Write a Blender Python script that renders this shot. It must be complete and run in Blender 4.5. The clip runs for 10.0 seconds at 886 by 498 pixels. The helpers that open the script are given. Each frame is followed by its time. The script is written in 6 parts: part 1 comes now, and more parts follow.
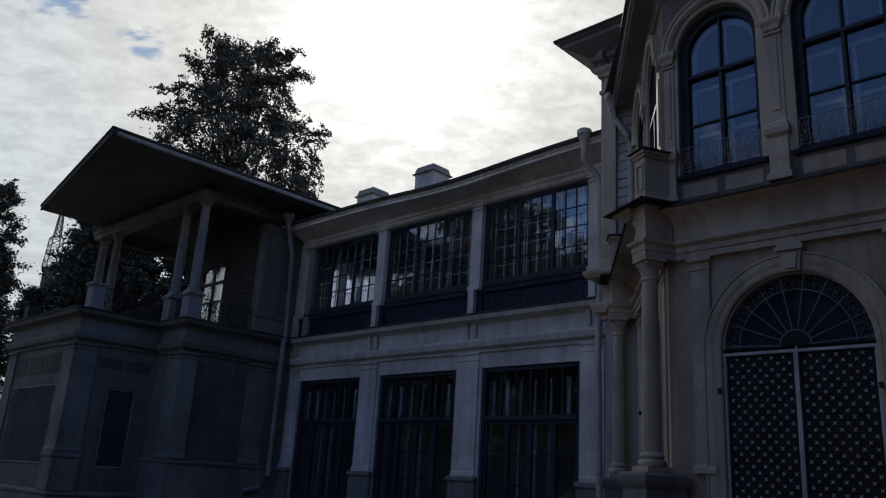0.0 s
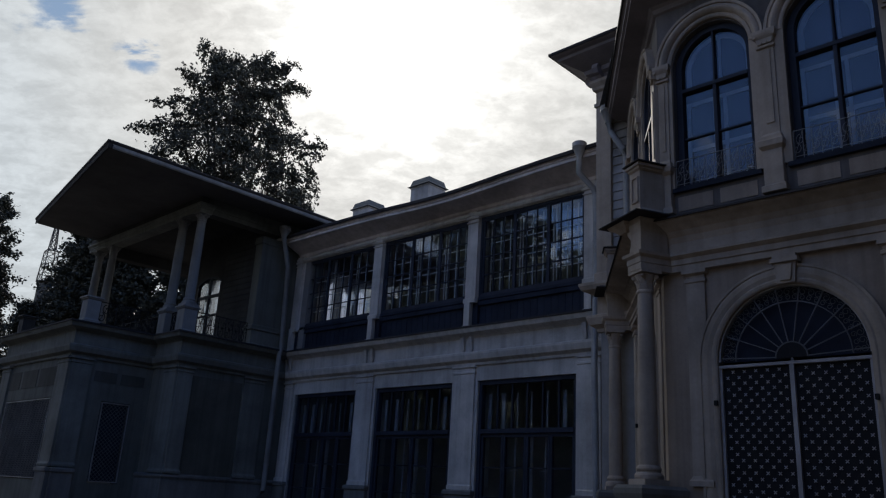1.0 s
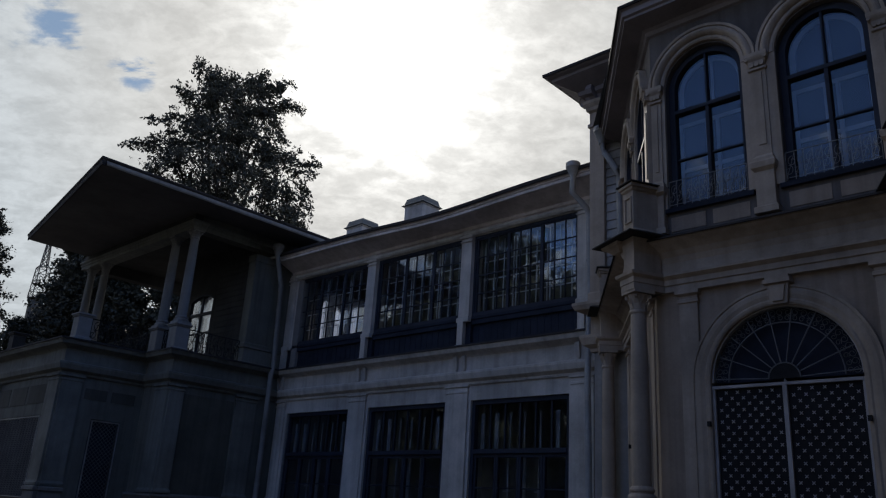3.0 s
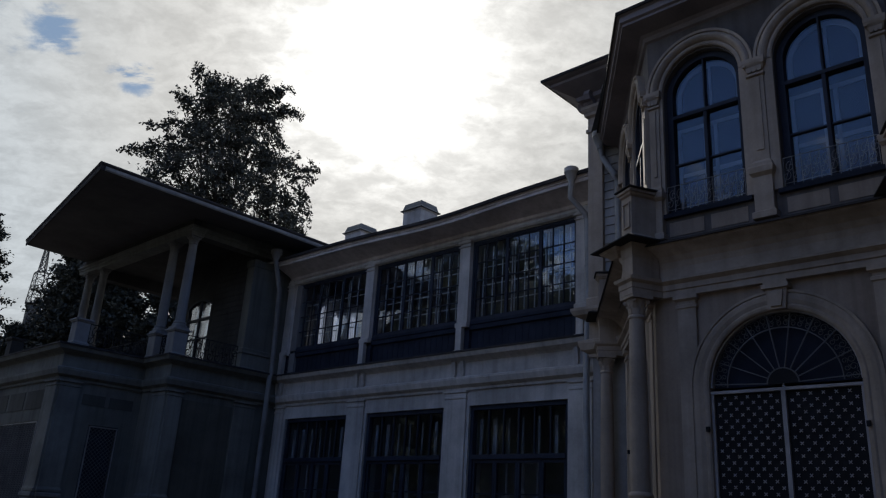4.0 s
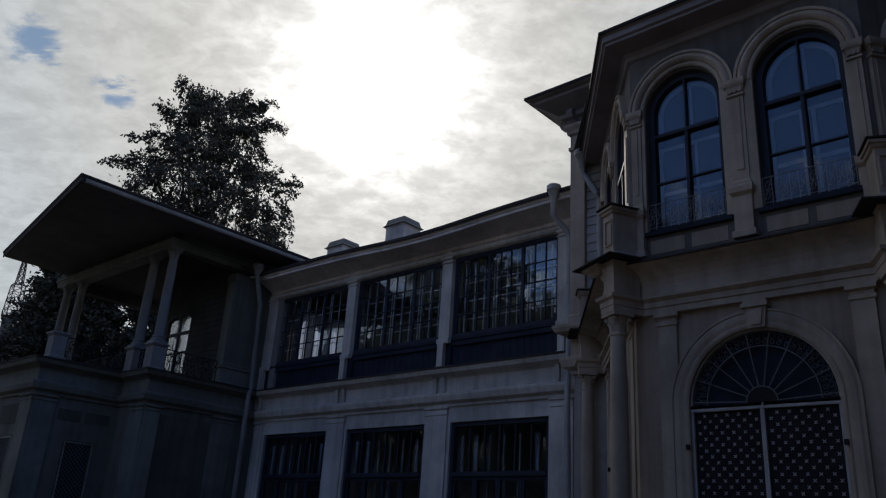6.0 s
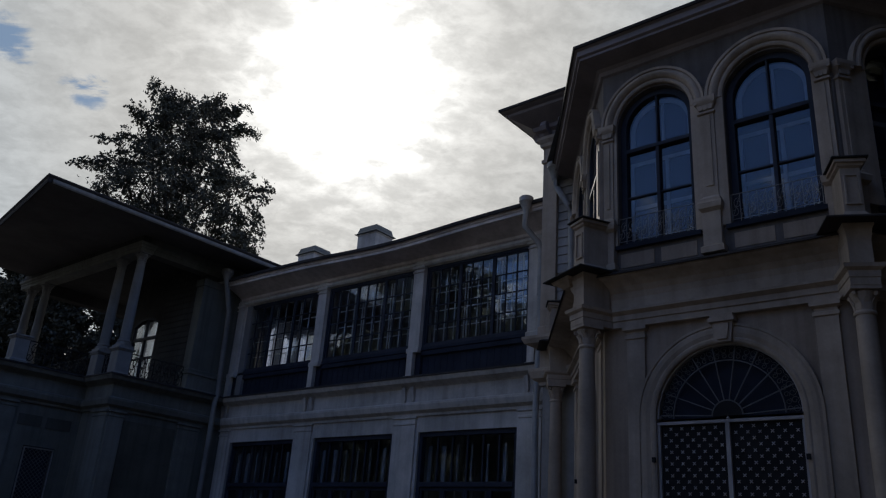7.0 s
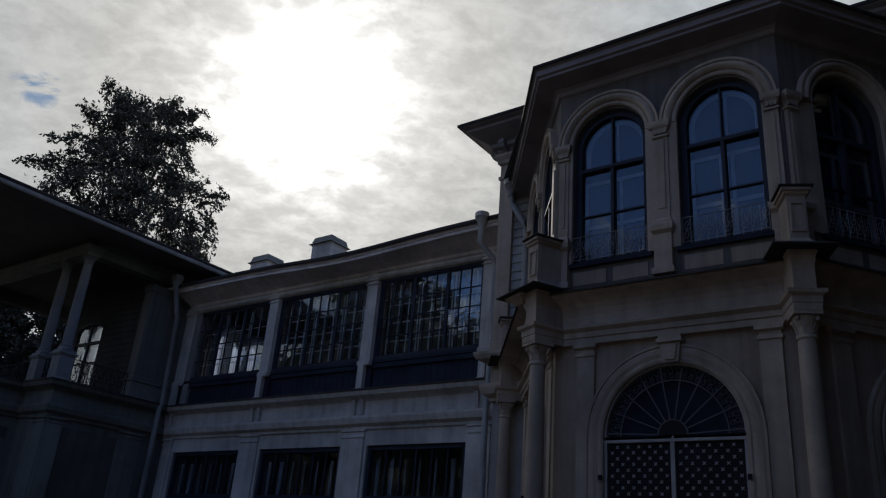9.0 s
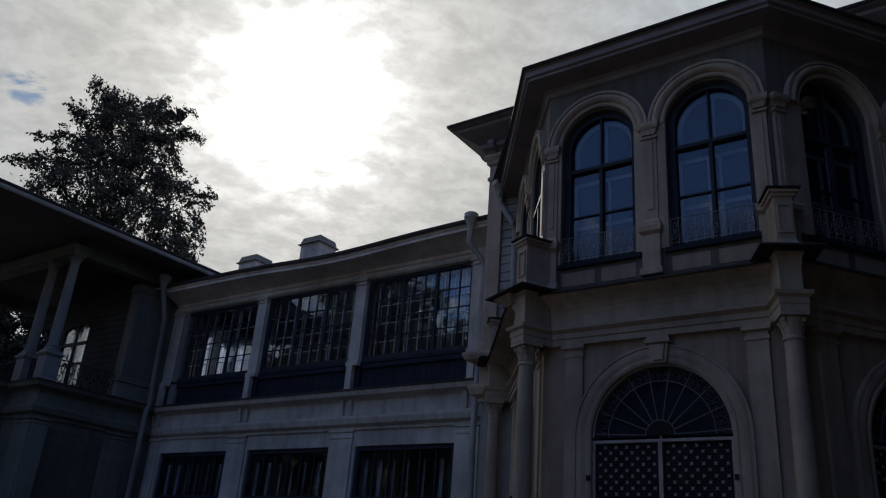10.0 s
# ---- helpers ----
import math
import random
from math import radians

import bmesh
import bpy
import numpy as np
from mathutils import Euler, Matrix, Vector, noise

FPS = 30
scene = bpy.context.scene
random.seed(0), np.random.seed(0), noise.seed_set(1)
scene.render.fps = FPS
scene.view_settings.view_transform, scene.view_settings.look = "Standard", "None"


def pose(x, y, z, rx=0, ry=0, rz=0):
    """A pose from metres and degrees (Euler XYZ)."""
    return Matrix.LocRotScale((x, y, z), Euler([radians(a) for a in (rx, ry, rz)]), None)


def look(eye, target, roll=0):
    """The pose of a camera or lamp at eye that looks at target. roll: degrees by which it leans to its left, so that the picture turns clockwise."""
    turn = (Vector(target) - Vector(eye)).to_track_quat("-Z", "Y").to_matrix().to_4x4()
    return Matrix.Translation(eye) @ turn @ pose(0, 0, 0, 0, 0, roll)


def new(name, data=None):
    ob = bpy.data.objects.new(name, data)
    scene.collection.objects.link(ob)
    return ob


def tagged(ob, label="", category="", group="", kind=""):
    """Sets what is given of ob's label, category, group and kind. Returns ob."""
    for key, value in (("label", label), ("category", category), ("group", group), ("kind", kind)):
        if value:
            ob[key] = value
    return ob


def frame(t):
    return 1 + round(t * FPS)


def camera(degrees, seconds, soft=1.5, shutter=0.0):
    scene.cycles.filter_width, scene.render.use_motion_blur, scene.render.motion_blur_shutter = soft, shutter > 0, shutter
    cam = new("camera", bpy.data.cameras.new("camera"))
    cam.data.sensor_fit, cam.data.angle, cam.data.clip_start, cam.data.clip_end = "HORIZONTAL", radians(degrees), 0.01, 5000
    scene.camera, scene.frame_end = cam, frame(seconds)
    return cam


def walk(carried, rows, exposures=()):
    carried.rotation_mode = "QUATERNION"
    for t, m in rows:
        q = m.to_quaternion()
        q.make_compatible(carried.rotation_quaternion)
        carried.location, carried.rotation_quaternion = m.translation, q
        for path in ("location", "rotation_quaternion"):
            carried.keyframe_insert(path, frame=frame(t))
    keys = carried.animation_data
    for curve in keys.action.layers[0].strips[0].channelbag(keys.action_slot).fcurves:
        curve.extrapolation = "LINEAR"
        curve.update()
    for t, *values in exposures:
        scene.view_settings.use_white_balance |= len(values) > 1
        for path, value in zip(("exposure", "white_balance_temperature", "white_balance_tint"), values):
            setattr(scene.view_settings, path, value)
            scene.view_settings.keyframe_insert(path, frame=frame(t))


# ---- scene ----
cam = camera(58.4, 10.0, soft=1.2)
EYE = (0.0, 0.0, 1.6)
PATH = [
    (0.0, pose(*EYE, 106.61, -3.42, 43.76)),
    (0.5, pose(*EYE, 107.00, -3.33, 43.64)),
    (1.0, pose(*EYE, 107.54, -3.23, 43.50)),
    (1.5, pose(*EYE, 107.92, -3.21, 43.28)),
    (2.0, pose(*EYE, 108.40, -3.30, 43.09)),
    (2.5, pose(*EYE, 108.68, -3.39, 43.00)),
    (4.0, pose(*EYE, 109.32, -3.37, 42.85)),
    (4.5, pose(*EYE, 109.41, -3.36, 42.74)),
    (5.0, pose(*EYE, 109.76, -3.35, 42.52)),
    (5.5, pose(*EYE, 110.16, -3.35, 42.20)),
    (7.0, pose(*EYE, 111.38, -3.84, 39.13)),
    (7.5, pose(*EYE, 111.83, -3.99, 37.93)),
    (8.0, pose(*EYE, 112.19, -4.15, 36.92)),
    (8.5, pose(*EYE, 112.44, -4.33, 36.07)),
    (9.0, pose(*EYE, 112.62, -4.37, 35.39)),
    (9.5, pose(*EYE, 112.71, -4.30, 34.86)),
    (10.0, pose(*EYE, 112.72, -4.20, 34.60)),
]
walk(cam, PATH, [(0.0, 0.38), (2.5, 0.27), (5.5, 0.12), (8.0, -0.03), (10.0, -0.03)])

# ---- world, sun, exposure ----
SUN = Vector((-0.640, 0.552, 0.535)).normalized()
SUN_EL = math.asin(SUN.z)
SUN_ROT = math.atan2(SUN.x, SUN.y)


def build_world():
    w = bpy.data.worlds.new("sky")
    scene.world = w
    w.use_nodes = True
    nt = w.node_tree
    nt.nodes.clear()
    N, L = nt.nodes.new, nt.links.new

    def math_node(op, a, b=None, clamp=False):
        n = N("ShaderNodeMath")
        n.operation, n.use_clamp = op, clamp
        for i, v in enumerate((a, b)):
            if v is None:
                continue
            if isinstance(v, (int, float)):
                n.inputs[i].default_value = v
            else:
                L(v, n.inputs[i])
        return n.outputs[0]

    sky = N("ShaderNodeTexSky")
    sky.sky_type, sky.sun_disc = "NISHITA", False
    sky.sun_elevation, sky.sun_rotation = SUN_EL, SUN_ROT
    blue = N("ShaderNodeVectorMath")
    blue.operation = "MULTIPLY"
    L(sky.outputs[0], blue.inputs[0])
    blue.inputs[1].default_value = SKY_GAIN
    # cloud layer, on a plane overhead so that it thins out towards the horizon
    co = N("ShaderNodeTexCoord")
    sep = N("ShaderNodeSeparateXYZ")
    L(co.outputs["Generated"], sep.inputs[0])
    zc = math_node("MAXIMUM", sep.outputs["Z"], 0.0)
    zc = math_node("ADD", zc, 0.30)
    px = math_node("DIVIDE", sep.outputs["X"], zc)
    py = math_node("DIVIDE", sep.outputs["Y"], zc)
    comb = N("ShaderNodeCombineXYZ")
    L(px, comb.inputs[0])
    L(py, comb.inputs[1])

    def noise_at(scale, detail, rough, dist, off, along=1.0):
        """Cloud noise; along < 1 draws it out in bands that lie across the courtyard's axis."""
        turn = N("ShaderNodeMapping")
        turn.inputs["Rotation"].default_value = (0, 0, -0.76)
        L(comb.outputs[0], turn.inputs[0])
        m = N("ShaderNodeMapping")
        m.inputs["Location"].default_value = off
        m.inputs["Scale"].default_value = (along, 1, 1)
        L(turn.outputs[0], m.inputs[0])
        n = N("ShaderNodeTexNoise")
        n.inputs["Scale"].default_value = scale
        n.inputs["Detail"].default_value = detail
        n.inputs["Roughness"].default_value = rough
        n.inputs["Distortion"].default_value = dist
        L(m.outputs[0], n.inputs["Vector"])
        return n.outputs["Fac"]

    big = noise_at(1.9, 7, 0.58, 0.5, (3.1, 1.7, 0.0))
    small = noise_at(19.0, 8, 0.60, 0.25, (0.4, 9.2, 0.0), 0.8)
    wisps = noise_at(58.0, 8, 0.68, 0.3, (5.4, 2.2, 0.0), 0.75)

    def toward(way):
        """The cosine of the angle to a direction of the sky."""
        d = N("ShaderNodeVectorMath")
        d.operation = "DOT_PRODUCT"
        L(nrm.outputs[0], d.inputs[0])
        d.inputs[1].default_value = way
        return d.outputs["Value"]

    def smooth(v, lo, hi, a=0.0, b=1.0):
        n = N("ShaderNodeMapRange")
        n.interpolation_type = "SMOOTHSTEP"
        L(v, n.inputs["Value"])
        n.inputs["From Min"].default_value, n.inputs["From Max"].default_value = lo, hi
        n.inputs["To Min"].default_value, n.inputs["To Max"].default_value = a, b
        return n.outputs[0]

    nrm = N("ShaderNodeVectorMath")
    nrm.operation = "NORMALIZE"
    L(co.outputs["Generated"], nrm.inputs[0])
    cs = toward(SUN)
    # the veil of high haze dims the blue on the sun's side
    veil = N("ShaderNodeVectorMath")
    veil.operation = "SCALE"
    L(blue.outputs[0], veil.inputs[0])
    L(smooth(cs, 0.05, 0.8, 1.0, 0.42), veil.inputs["Scale"])
    # the cloud sheet is closed about the sun, and breaks up into blue on the far side
    mixed = math_node("ADD", math_node("MULTIPLY", big, 0.42), math_node("MULTIPLY", small, 0.58))
    mixed = math_node("ADD", mixed, smooth(cs, 0.05, 0.80, -0.17, 0.13))
    mixed = math_node("ADD", mixed, smooth(cs, 0.90, 0.975, 0.0, 0.16))
    # and closes up again towards the horizon
    mixed = math_node("ADD", mixed, smooth(sep.outputs["Z"], 0.12, 0.50, 0.26, 0.0))
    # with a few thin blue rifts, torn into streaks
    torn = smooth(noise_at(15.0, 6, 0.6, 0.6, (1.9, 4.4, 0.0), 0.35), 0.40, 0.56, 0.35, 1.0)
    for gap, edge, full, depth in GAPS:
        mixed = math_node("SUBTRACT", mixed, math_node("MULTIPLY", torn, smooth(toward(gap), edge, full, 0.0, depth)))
    cover = N("ShaderNodeMapRange")
    cover.interpolation_type = "SMOOTHSTEP"
    L(mixed, cover.inputs["Value"])
    cover.inputs["From Min"].default_value, cover.inputs["From Max"].default_value = CLOUD_FROM
    # brighter towards the sun, through the thin cloud
    c = math_node("MAXIMUM", math_node("MINIMUM", math_node("ADD", cs, math_node("MULTIPLY", math_node("SUBTRACT", small, 0.52), 0.017)), 1.0), 0.0)
    half = math_node("MULTIPLY", math_node("ADD", cs, 1.0), 0.5)
    wide = math_node("POWER", half, 2.2)
    near = math_node("POWER", c, 90.0)
    core = math_node("POWER", c, 420.0)
    relief = math_node("ADD", smooth(small, 0.37, 0.64, 0.90, 1.07), math_node("MULTIPLY", math_node("SUBTRACT", wisps, 0.5), 0.30))
    relief = math_node("ADD", relief, math_node("MULTIPLY", math_node("SUBTRACT", big, 0.5), 0.12))
    glow = math_node("ADD", CLOUD_BASE, math_node("MULTIPLY", wide, GLOW[0]))
    # clouds away from the sun show their lit side
    glow = math_node("ADD", glow, smooth(cs, 0.15, 0.75, LIT_SIDE, 0.0))
    glow = math_node("ADD", glow, math_node("MULTIPLY", near, GLOW[1]))
    lum = math_node("ADD", math_node("MULTIPLY", glow, relief), math_node("MULTIPLY", core, GLOW[2]))
    hue = N("ShaderNodeMix")
    hue.data_type = "RGBA"
    L(smooth(cs, 0.88, 0.985), hue.inputs["Factor"])
    hue.inputs["A"].default_value, hue.inputs["B"].default_value = (0.925, 1.0, 1.055, 1), (1.0, 0.99, 0.955, 1)
    white = N("ShaderNodeVectorMath")
    white.operation = "SCALE"
    L(hue.outputs["Result"], white.inputs[0])
    L(lum, white.inputs["Scale"])
    mix = N("ShaderNodeMix")
    mix.data_type = "RGBA"
    L(cover.outputs[0], mix.inputs["Factor"])
    haze = N("ShaderNodeMix")
    haze.data_type = "RGBA"
    L(smooth(cs, 0.5, 0.9, 0.0, 0.85), haze.inputs["Factor"])
    L(veil.outputs[0], haze.inputs["A"])
    haze.inputs["B"].default_value = (0.20, 0.285, 0.40, 1)
    L(haze.outputs["Result"], mix.inputs["A"])
    L(white.outputs[0], mix.inputs["B"])
    bg = N("ShaderNodeBackground")
    bg.inputs["Strength"].default_value = 1.0
    L(mix.outputs["Result"], bg.inputs["Color"])
    out = N("ShaderNodeOutputWorld")
    L(bg.outputs[0], out.inputs[0])


SKY_GAIN = (0.095, 0.125, 0.185)
CLOUD_FROM = (0.40, 0.58)
CLOUD_BASE = 0.135
LIT_SIDE = 0.62
GLOW = (0.44, 0.62, 2.6)
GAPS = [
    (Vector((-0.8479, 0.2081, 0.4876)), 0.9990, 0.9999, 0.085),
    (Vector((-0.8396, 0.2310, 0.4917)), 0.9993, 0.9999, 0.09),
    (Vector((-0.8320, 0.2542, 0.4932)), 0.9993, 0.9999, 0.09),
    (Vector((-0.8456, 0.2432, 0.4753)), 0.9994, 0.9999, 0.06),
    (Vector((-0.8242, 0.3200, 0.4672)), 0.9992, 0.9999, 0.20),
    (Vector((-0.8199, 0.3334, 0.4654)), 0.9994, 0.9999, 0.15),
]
build_world()
sun = new("sun", bpy.data.lights.new("sun", "SUN"))
sun.data.energy, sun.data.angle, sun.data.color = 2.6, radians(3), (1.0, 0.95, 0.88)
sun.matrix_world = look(tuple(SUN * 50), (0, 0, 0))


# ---- materials ----
def material(name, color, rough=0.8, metal=0.0, var=0.12, grain=30.0, stain=0.6, bump=0.15, dark=None, streak=0.0, spec=0.35, per_object=0.0):
    """A painted, plastered, wooden or metal surface: grain and stains over a base colour."""
    m = bpy.data.materials.new(name)
    m.use_nodes = True
    nt = m.node_tree
    N, L = nt.nodes.new, nt.links.new
    b = nt.nodes["Principled BSDF"]
    co = N("ShaderNodeTexCoord")
    mp = N("ShaderNodeMapping")
    L(co.outputs["Object"], mp.inputs[0])
    fine = N("ShaderNodeTexNoise")
    fine.inputs["Scale"].default_value, fine.inputs["Detail"].default_value = grain, 5
    L(mp.outputs[0], fine.inputs["Vector"])
    broad = N("ShaderNodeTexNoise")
    broad.inputs["Scale"].default_value, broad.inputs["Detail"].default_value = stain, 6
    broad.inputs["Roughness"].default_value = 0.65
    L(mp.outputs[0], broad.inputs["Vector"])
    dk = dark or tuple(c * 0.62 for c in color)
    ramp = N("ShaderNodeValToRGB")
    ramp.color_ramp.elements[0].position, ramp.color_ramp.elements[1].position = 0.34, 0.62
    ramp.color_ramp.elements[0].color, ramp.color_ramp.elements[1].color = (*dk, 1), (*color, 1)
    L(broad.outputs["Fac"], ramp.inputs[0])
    last = ramp.outputs[0]
    if streak:
        # rain streaks: noise drawn out along the height
        mp2 = N("ShaderNodeMapping")
        mp2.inputs["Scale"].default_value = (7, 7, 0.35)
        L(co.outputs["Object"], mp2.inputs[0])
        st = N("ShaderNodeTexNoise")
        st.inputs["Scale"].default_value, st.inputs["Detail"].default_value = 1.0, 4
        L(mp2.outputs[0], st.inputs["Vector"])
        mr = N("ShaderNodeMapRange")
        L(st.outputs["Fac"], mr.inputs["Value"])
        mr.inputs["From Min"].default_value, mr.inputs["From Max"].default_value = 0.42, 0.7
        mr.inputs["To Max"].default_value = streak
        mx = N("ShaderNodeMix")
        mx.data_type, mx.blend_type = "RGBA", "MULTIPLY"
        L(mr.outputs[0], mx.inputs["Factor"])
        L(last, mx.inputs["A"])
        mx.inputs["B"].default_value = (0.45, 0.43, 0.40, 1)
        last = mx.outputs["Result"]
    hsv = N("ShaderNodeHueSaturation")
    L(last, hsv.inputs["Color"])
    mr = N("ShaderNodeMapRange")
    mr.inputs["To Min"].default_value, mr.inputs["To Max"].default_value = 1 - var, 1 + var
    L(fine.outputs["Fac"], mr.inputs["Value"])
    val = mr.outputs[0]
    if per_object:
        oi = N("ShaderNodeObjectInfo")
        m2 = N("ShaderNodeMapRange")
        L(oi.outputs["Random"], m2.inputs["Value"])
        m2.inputs["To Min"].default_value, m2.inputs["To Max"].default_value = 1 - per_object, 1 + per_object
        mm = N("ShaderNodeMath")
        mm.operation = "MULTIPLY"
        L(val, mm.inputs[0])
        L(m2.outputs[0], mm.inputs[1])
        val = mm.outputs[0]
    L(val, hsv.inputs["Value"])
    L(hsv.outputs[0], b.inputs["Base Color"])
    rr = N("ShaderNodeMapRange")
    L(broad.outputs["Fac"], rr.inputs["Value"])
    rr.inputs["To Min"].default_value, rr.inputs["To Max"].default_value = min(1, rough + 0.12), max(0.02, rough - 0.12)
    L(rr.outputs[0], b.inputs["Roughness"])
    b.inputs["Metallic"].default_value = metal
    b.inputs["Specular IOR Level"].default_value = spec
    if bump:
        bp = N("ShaderNodeBump")
        bp.inputs["Strength"].default_value, bp.inputs["Distance"].default_value = bump, 0.01
        L(fine.outputs["Fac"], bp.inputs["Height"])
        L(bp.outputs[0], b.inputs["Normal"])
    return m


def glass_material(name, tint=(0.9, 0.95, 1.0), rough=0.0, wave=0.02):
    m = bpy.data.materials.new(name)
    m.use_nodes = True
    nt = m.node_tree
    N, L = nt.nodes.new, nt.links.new
    b = nt.nodes["Principled BSDF"]
    b.inputs["Base Color"].default_value = (*tint, 1)
    b.inputs["Transmission Weight"].default_value = 1.0
    b.inputs["Roughness"].default_value = rough
    b.inputs["IOR"].default_value = 1.5
    co = N("ShaderNodeTexCoord")
    n = N("ShaderNodeTexNoise")
    n.inputs["Scale"].default_value, n.inputs["Detail"].default_value = 1.8, 2
    L(co.outputs["Object"], n.inputs["Vector"])
    bp = N("ShaderNodeBump")
    bp.inputs["Strength"].default_value, bp.inputs["Distance"].default_value = wave, 0.2
    L(n.outputs["Fac"], bp.inputs["Height"])
    L(bp.outputs[0], b.inputs["Normal"])
    return m


# upper plaster darkened, lower lightened, in place of uneven light on the bay
M_WALLU = material("shaded_upper_plaster", (0.172, 0.150, 0.142), 0.85, streak=0.6, stain=0.5)
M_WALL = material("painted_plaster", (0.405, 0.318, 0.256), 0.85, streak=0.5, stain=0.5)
M_GAL = material("pale_gallery_paint", (0.57, 0.523, 0.485), 0.8, streak=0.4, stain=0.8)
M_TRIM = material("stucco_trim", (0.44, 0.355, 0.288), 0.8, streak=0.4, stain=0.9)
M_WOOD = material("painted_boards", (0.33, 0.31, 0.305), 0.75, streak=0.35, stain=0.8, grain=18)
M_SOFFIT = material("soffit_boards", (0.25, 0.215, 0.222), 0.8, stain=0.7)
M_ROOF = material("roof_sheet", (0.10, 0.105, 0.11), 0.5, metal=0.3, stain=0.8, bump=0.08)
M_GALE = material("gallery_eave_paint", (0.74, 0.66, 0.66), 0.8, stain=0.8, streak=0.3)
# the shade under the wide pavilion roof is put into this colour
M_PAVS = material("shade_darkened_soffit", (0.12, 0.108, 0.108), 0.8, stain=0.6)
M_RAIL = material("grey_rail_paint", (0.25, 0.24, 0.24), 0.5, stain=2.0, bump=0.0)
M_LATT = material("dull_lattice_iron", (0.12, 0.12, 0.125), 0.6, stain=2.0, bump=0.0)
# pavilion plaster and trim are darker than the gallery's
M_PAVW = material("dark_pavilion_plaster", (0.140, 0.138, 0.122), 0.85, streak=0.5, stain=0.5)
M_LOGC = material("loggia_column_paint", (0.24, 0.23, 0.225), 0.8, streak=0.4, stain=0.9)
M_PAVT = material("dark_pavilion_trim", (0.172, 0.170, 0.152), 0.8, streak=0.4, stain=0.9)
M_FLASH = material("dark_sheet_flashing", (0.05, 0.045, 0.045), 0.85, metal=0.0, stain=1.2, spec=0.12)
M_FAN = material("grey_grille_paint", (0.14, 0.14, 0.15), 0.6, stain=2.0, bump=0.05)
M_DARK = material("dark_timber", (0.028, 0.033, 0.050), 0.75, stain=1.5, spec=0.08)
M_FRAME = material("dark_window_paint", (0.034, 0.039, 0.058), 0.55, stain=1.5, bump=0.05, spec=0.12)
M_SASH = material("white_sash_paint", (0.78, 0.78, 0.79), 0.6, stain=1.5, bump=0.05)
M_SASH3 = material("worn_inner_sash_paint", (0.34, 0.35, 0.40), 0.7, stain=3.0, bump=0.05)
M_SASH2 = material("greyed_sash_paint", (0.24, 0.25, 0.33), 0.7, stain=1.5, bump=0.05)
M_IRON = material("black_iron", (0.020, 0.020, 0.023), 0.65, stain=3.0, spec=0.12)
M_GATE = material("white_gate_paint", (0.40, 0.37, 0.37), 0.5, stain=2.0, bump=0.05)
M_PIPE = material("painted_zinc", (0.36, 0.355, 0.36), 0.55, metal=0.2, stain=1.2, streak=0.3)
M_ROOM = material("room_plaster", (0.24, 0.23, 0.235), 0.9)
# dark blue, so the blind carries the panes' dim blue reflection
M_BLIND = material("reflection_blue_blind", (0.040, 0.040, 0.085), 0.9, stain=0.8, bump=0.05)
# near black: the loggia's deep shade is put into this colour
M_LOGW = material("shade_darkened_loggia", (0.045, 0.043, 0.044), 0.85, stain=0.9, streak=0.4)
M_PLINTH = material("plinth_stone", (0.19, 0.18, 0.17), 0.9, stain=0.7, streak=0.4)
M_GROUND = material("gravel_ground", (0.125, 0.112, 0.095), 0.95, stain=0.2, grain=60, bump=0.4)
M_BARK = material("bark", (0.06, 0.05, 0.04), 0.95, stain=2, grain=12, bump=0.5)
# one foliage in two tones: darkened where backlit, lightened where sunlit
M_LEAF = material("shaded_leaf_green", (0.045, 0.046, 0.034), 0.6, stain=0.5, var=0.3, grain=4, bump=0)
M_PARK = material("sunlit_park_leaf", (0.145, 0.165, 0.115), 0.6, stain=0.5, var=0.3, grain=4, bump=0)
M_STEEL = material("mast_steel", (0.05, 0.05, 0.05), 0.7, metal=0.2)
M_GLASS = glass_material("window_glass")
M_NET = bpy.data.materials.new("net_curtain_cloth")
M_NET.use_nodes = True
_nt = M_NET.node_tree
_nt.nodes.clear()
_tr, _df, _mx, _ou = (_nt.nodes.new("ShaderNode" + k) for k in ("BsdfTranslucent", "BsdfDiffuse", "MixShader", "OutputMaterial"))
_tr.inputs["Color"].default_value = (0.40, 0.43, 0.54, 1)
_df.inputs["Color"].default_value = (0.5, 0.5, 0.52, 1)
_mx.inputs[0].default_value = 0.2
_nt.links.new(_tr.outputs[0], _mx.inputs[1])
_nt.links.new(_df.outputs[0], _mx.inputs[2])
_nt.links.new(_mx.outputs[0], _ou.inputs[0])
M_BRICK = material("chimney_plaster", (0.47, 0.44, 0.43), 0.85, stain=1.0, streak=0.4)


# ---- building helpers ----
def thing(name, at, label, category, group="", kind=""):
    ob = new(name)
    ob.location = at
    ob.empty_display_size = 0.3
    return tagged(ob, label, category, group, kind)


def place(name, mesh, mat, parent, label="", m=None):
    """Links a mesh as an object under a thing or a part; the mesh is in world metres unless m places it."""
    ob = new(name, mesh)
    if mat and not mesh.materials:
        mesh.materials.append(mat)
    if parent is not None:
        ob.parent = parent
        if parent.type == "EMPTY":
            ob.matrix_parent_inverse = Matrix.Translation(-Vector(parent.location))
        else:
            ob.matrix_parent_inverse = Matrix.Identity(4)
    if m is not None:
        ob.matrix_basis = m
    return tagged(ob, label)


def mesh_of(name, bm, smooth=False):
    bmesh.ops.recalc_face_normals(bm, faces=bm.faces)
    me = bpy.data.meshes.new(name)
    if smooth:
        for f in bm.faces:
            f.smooth = True
    bm.to_mesh(me)
    bm.free()
    return me


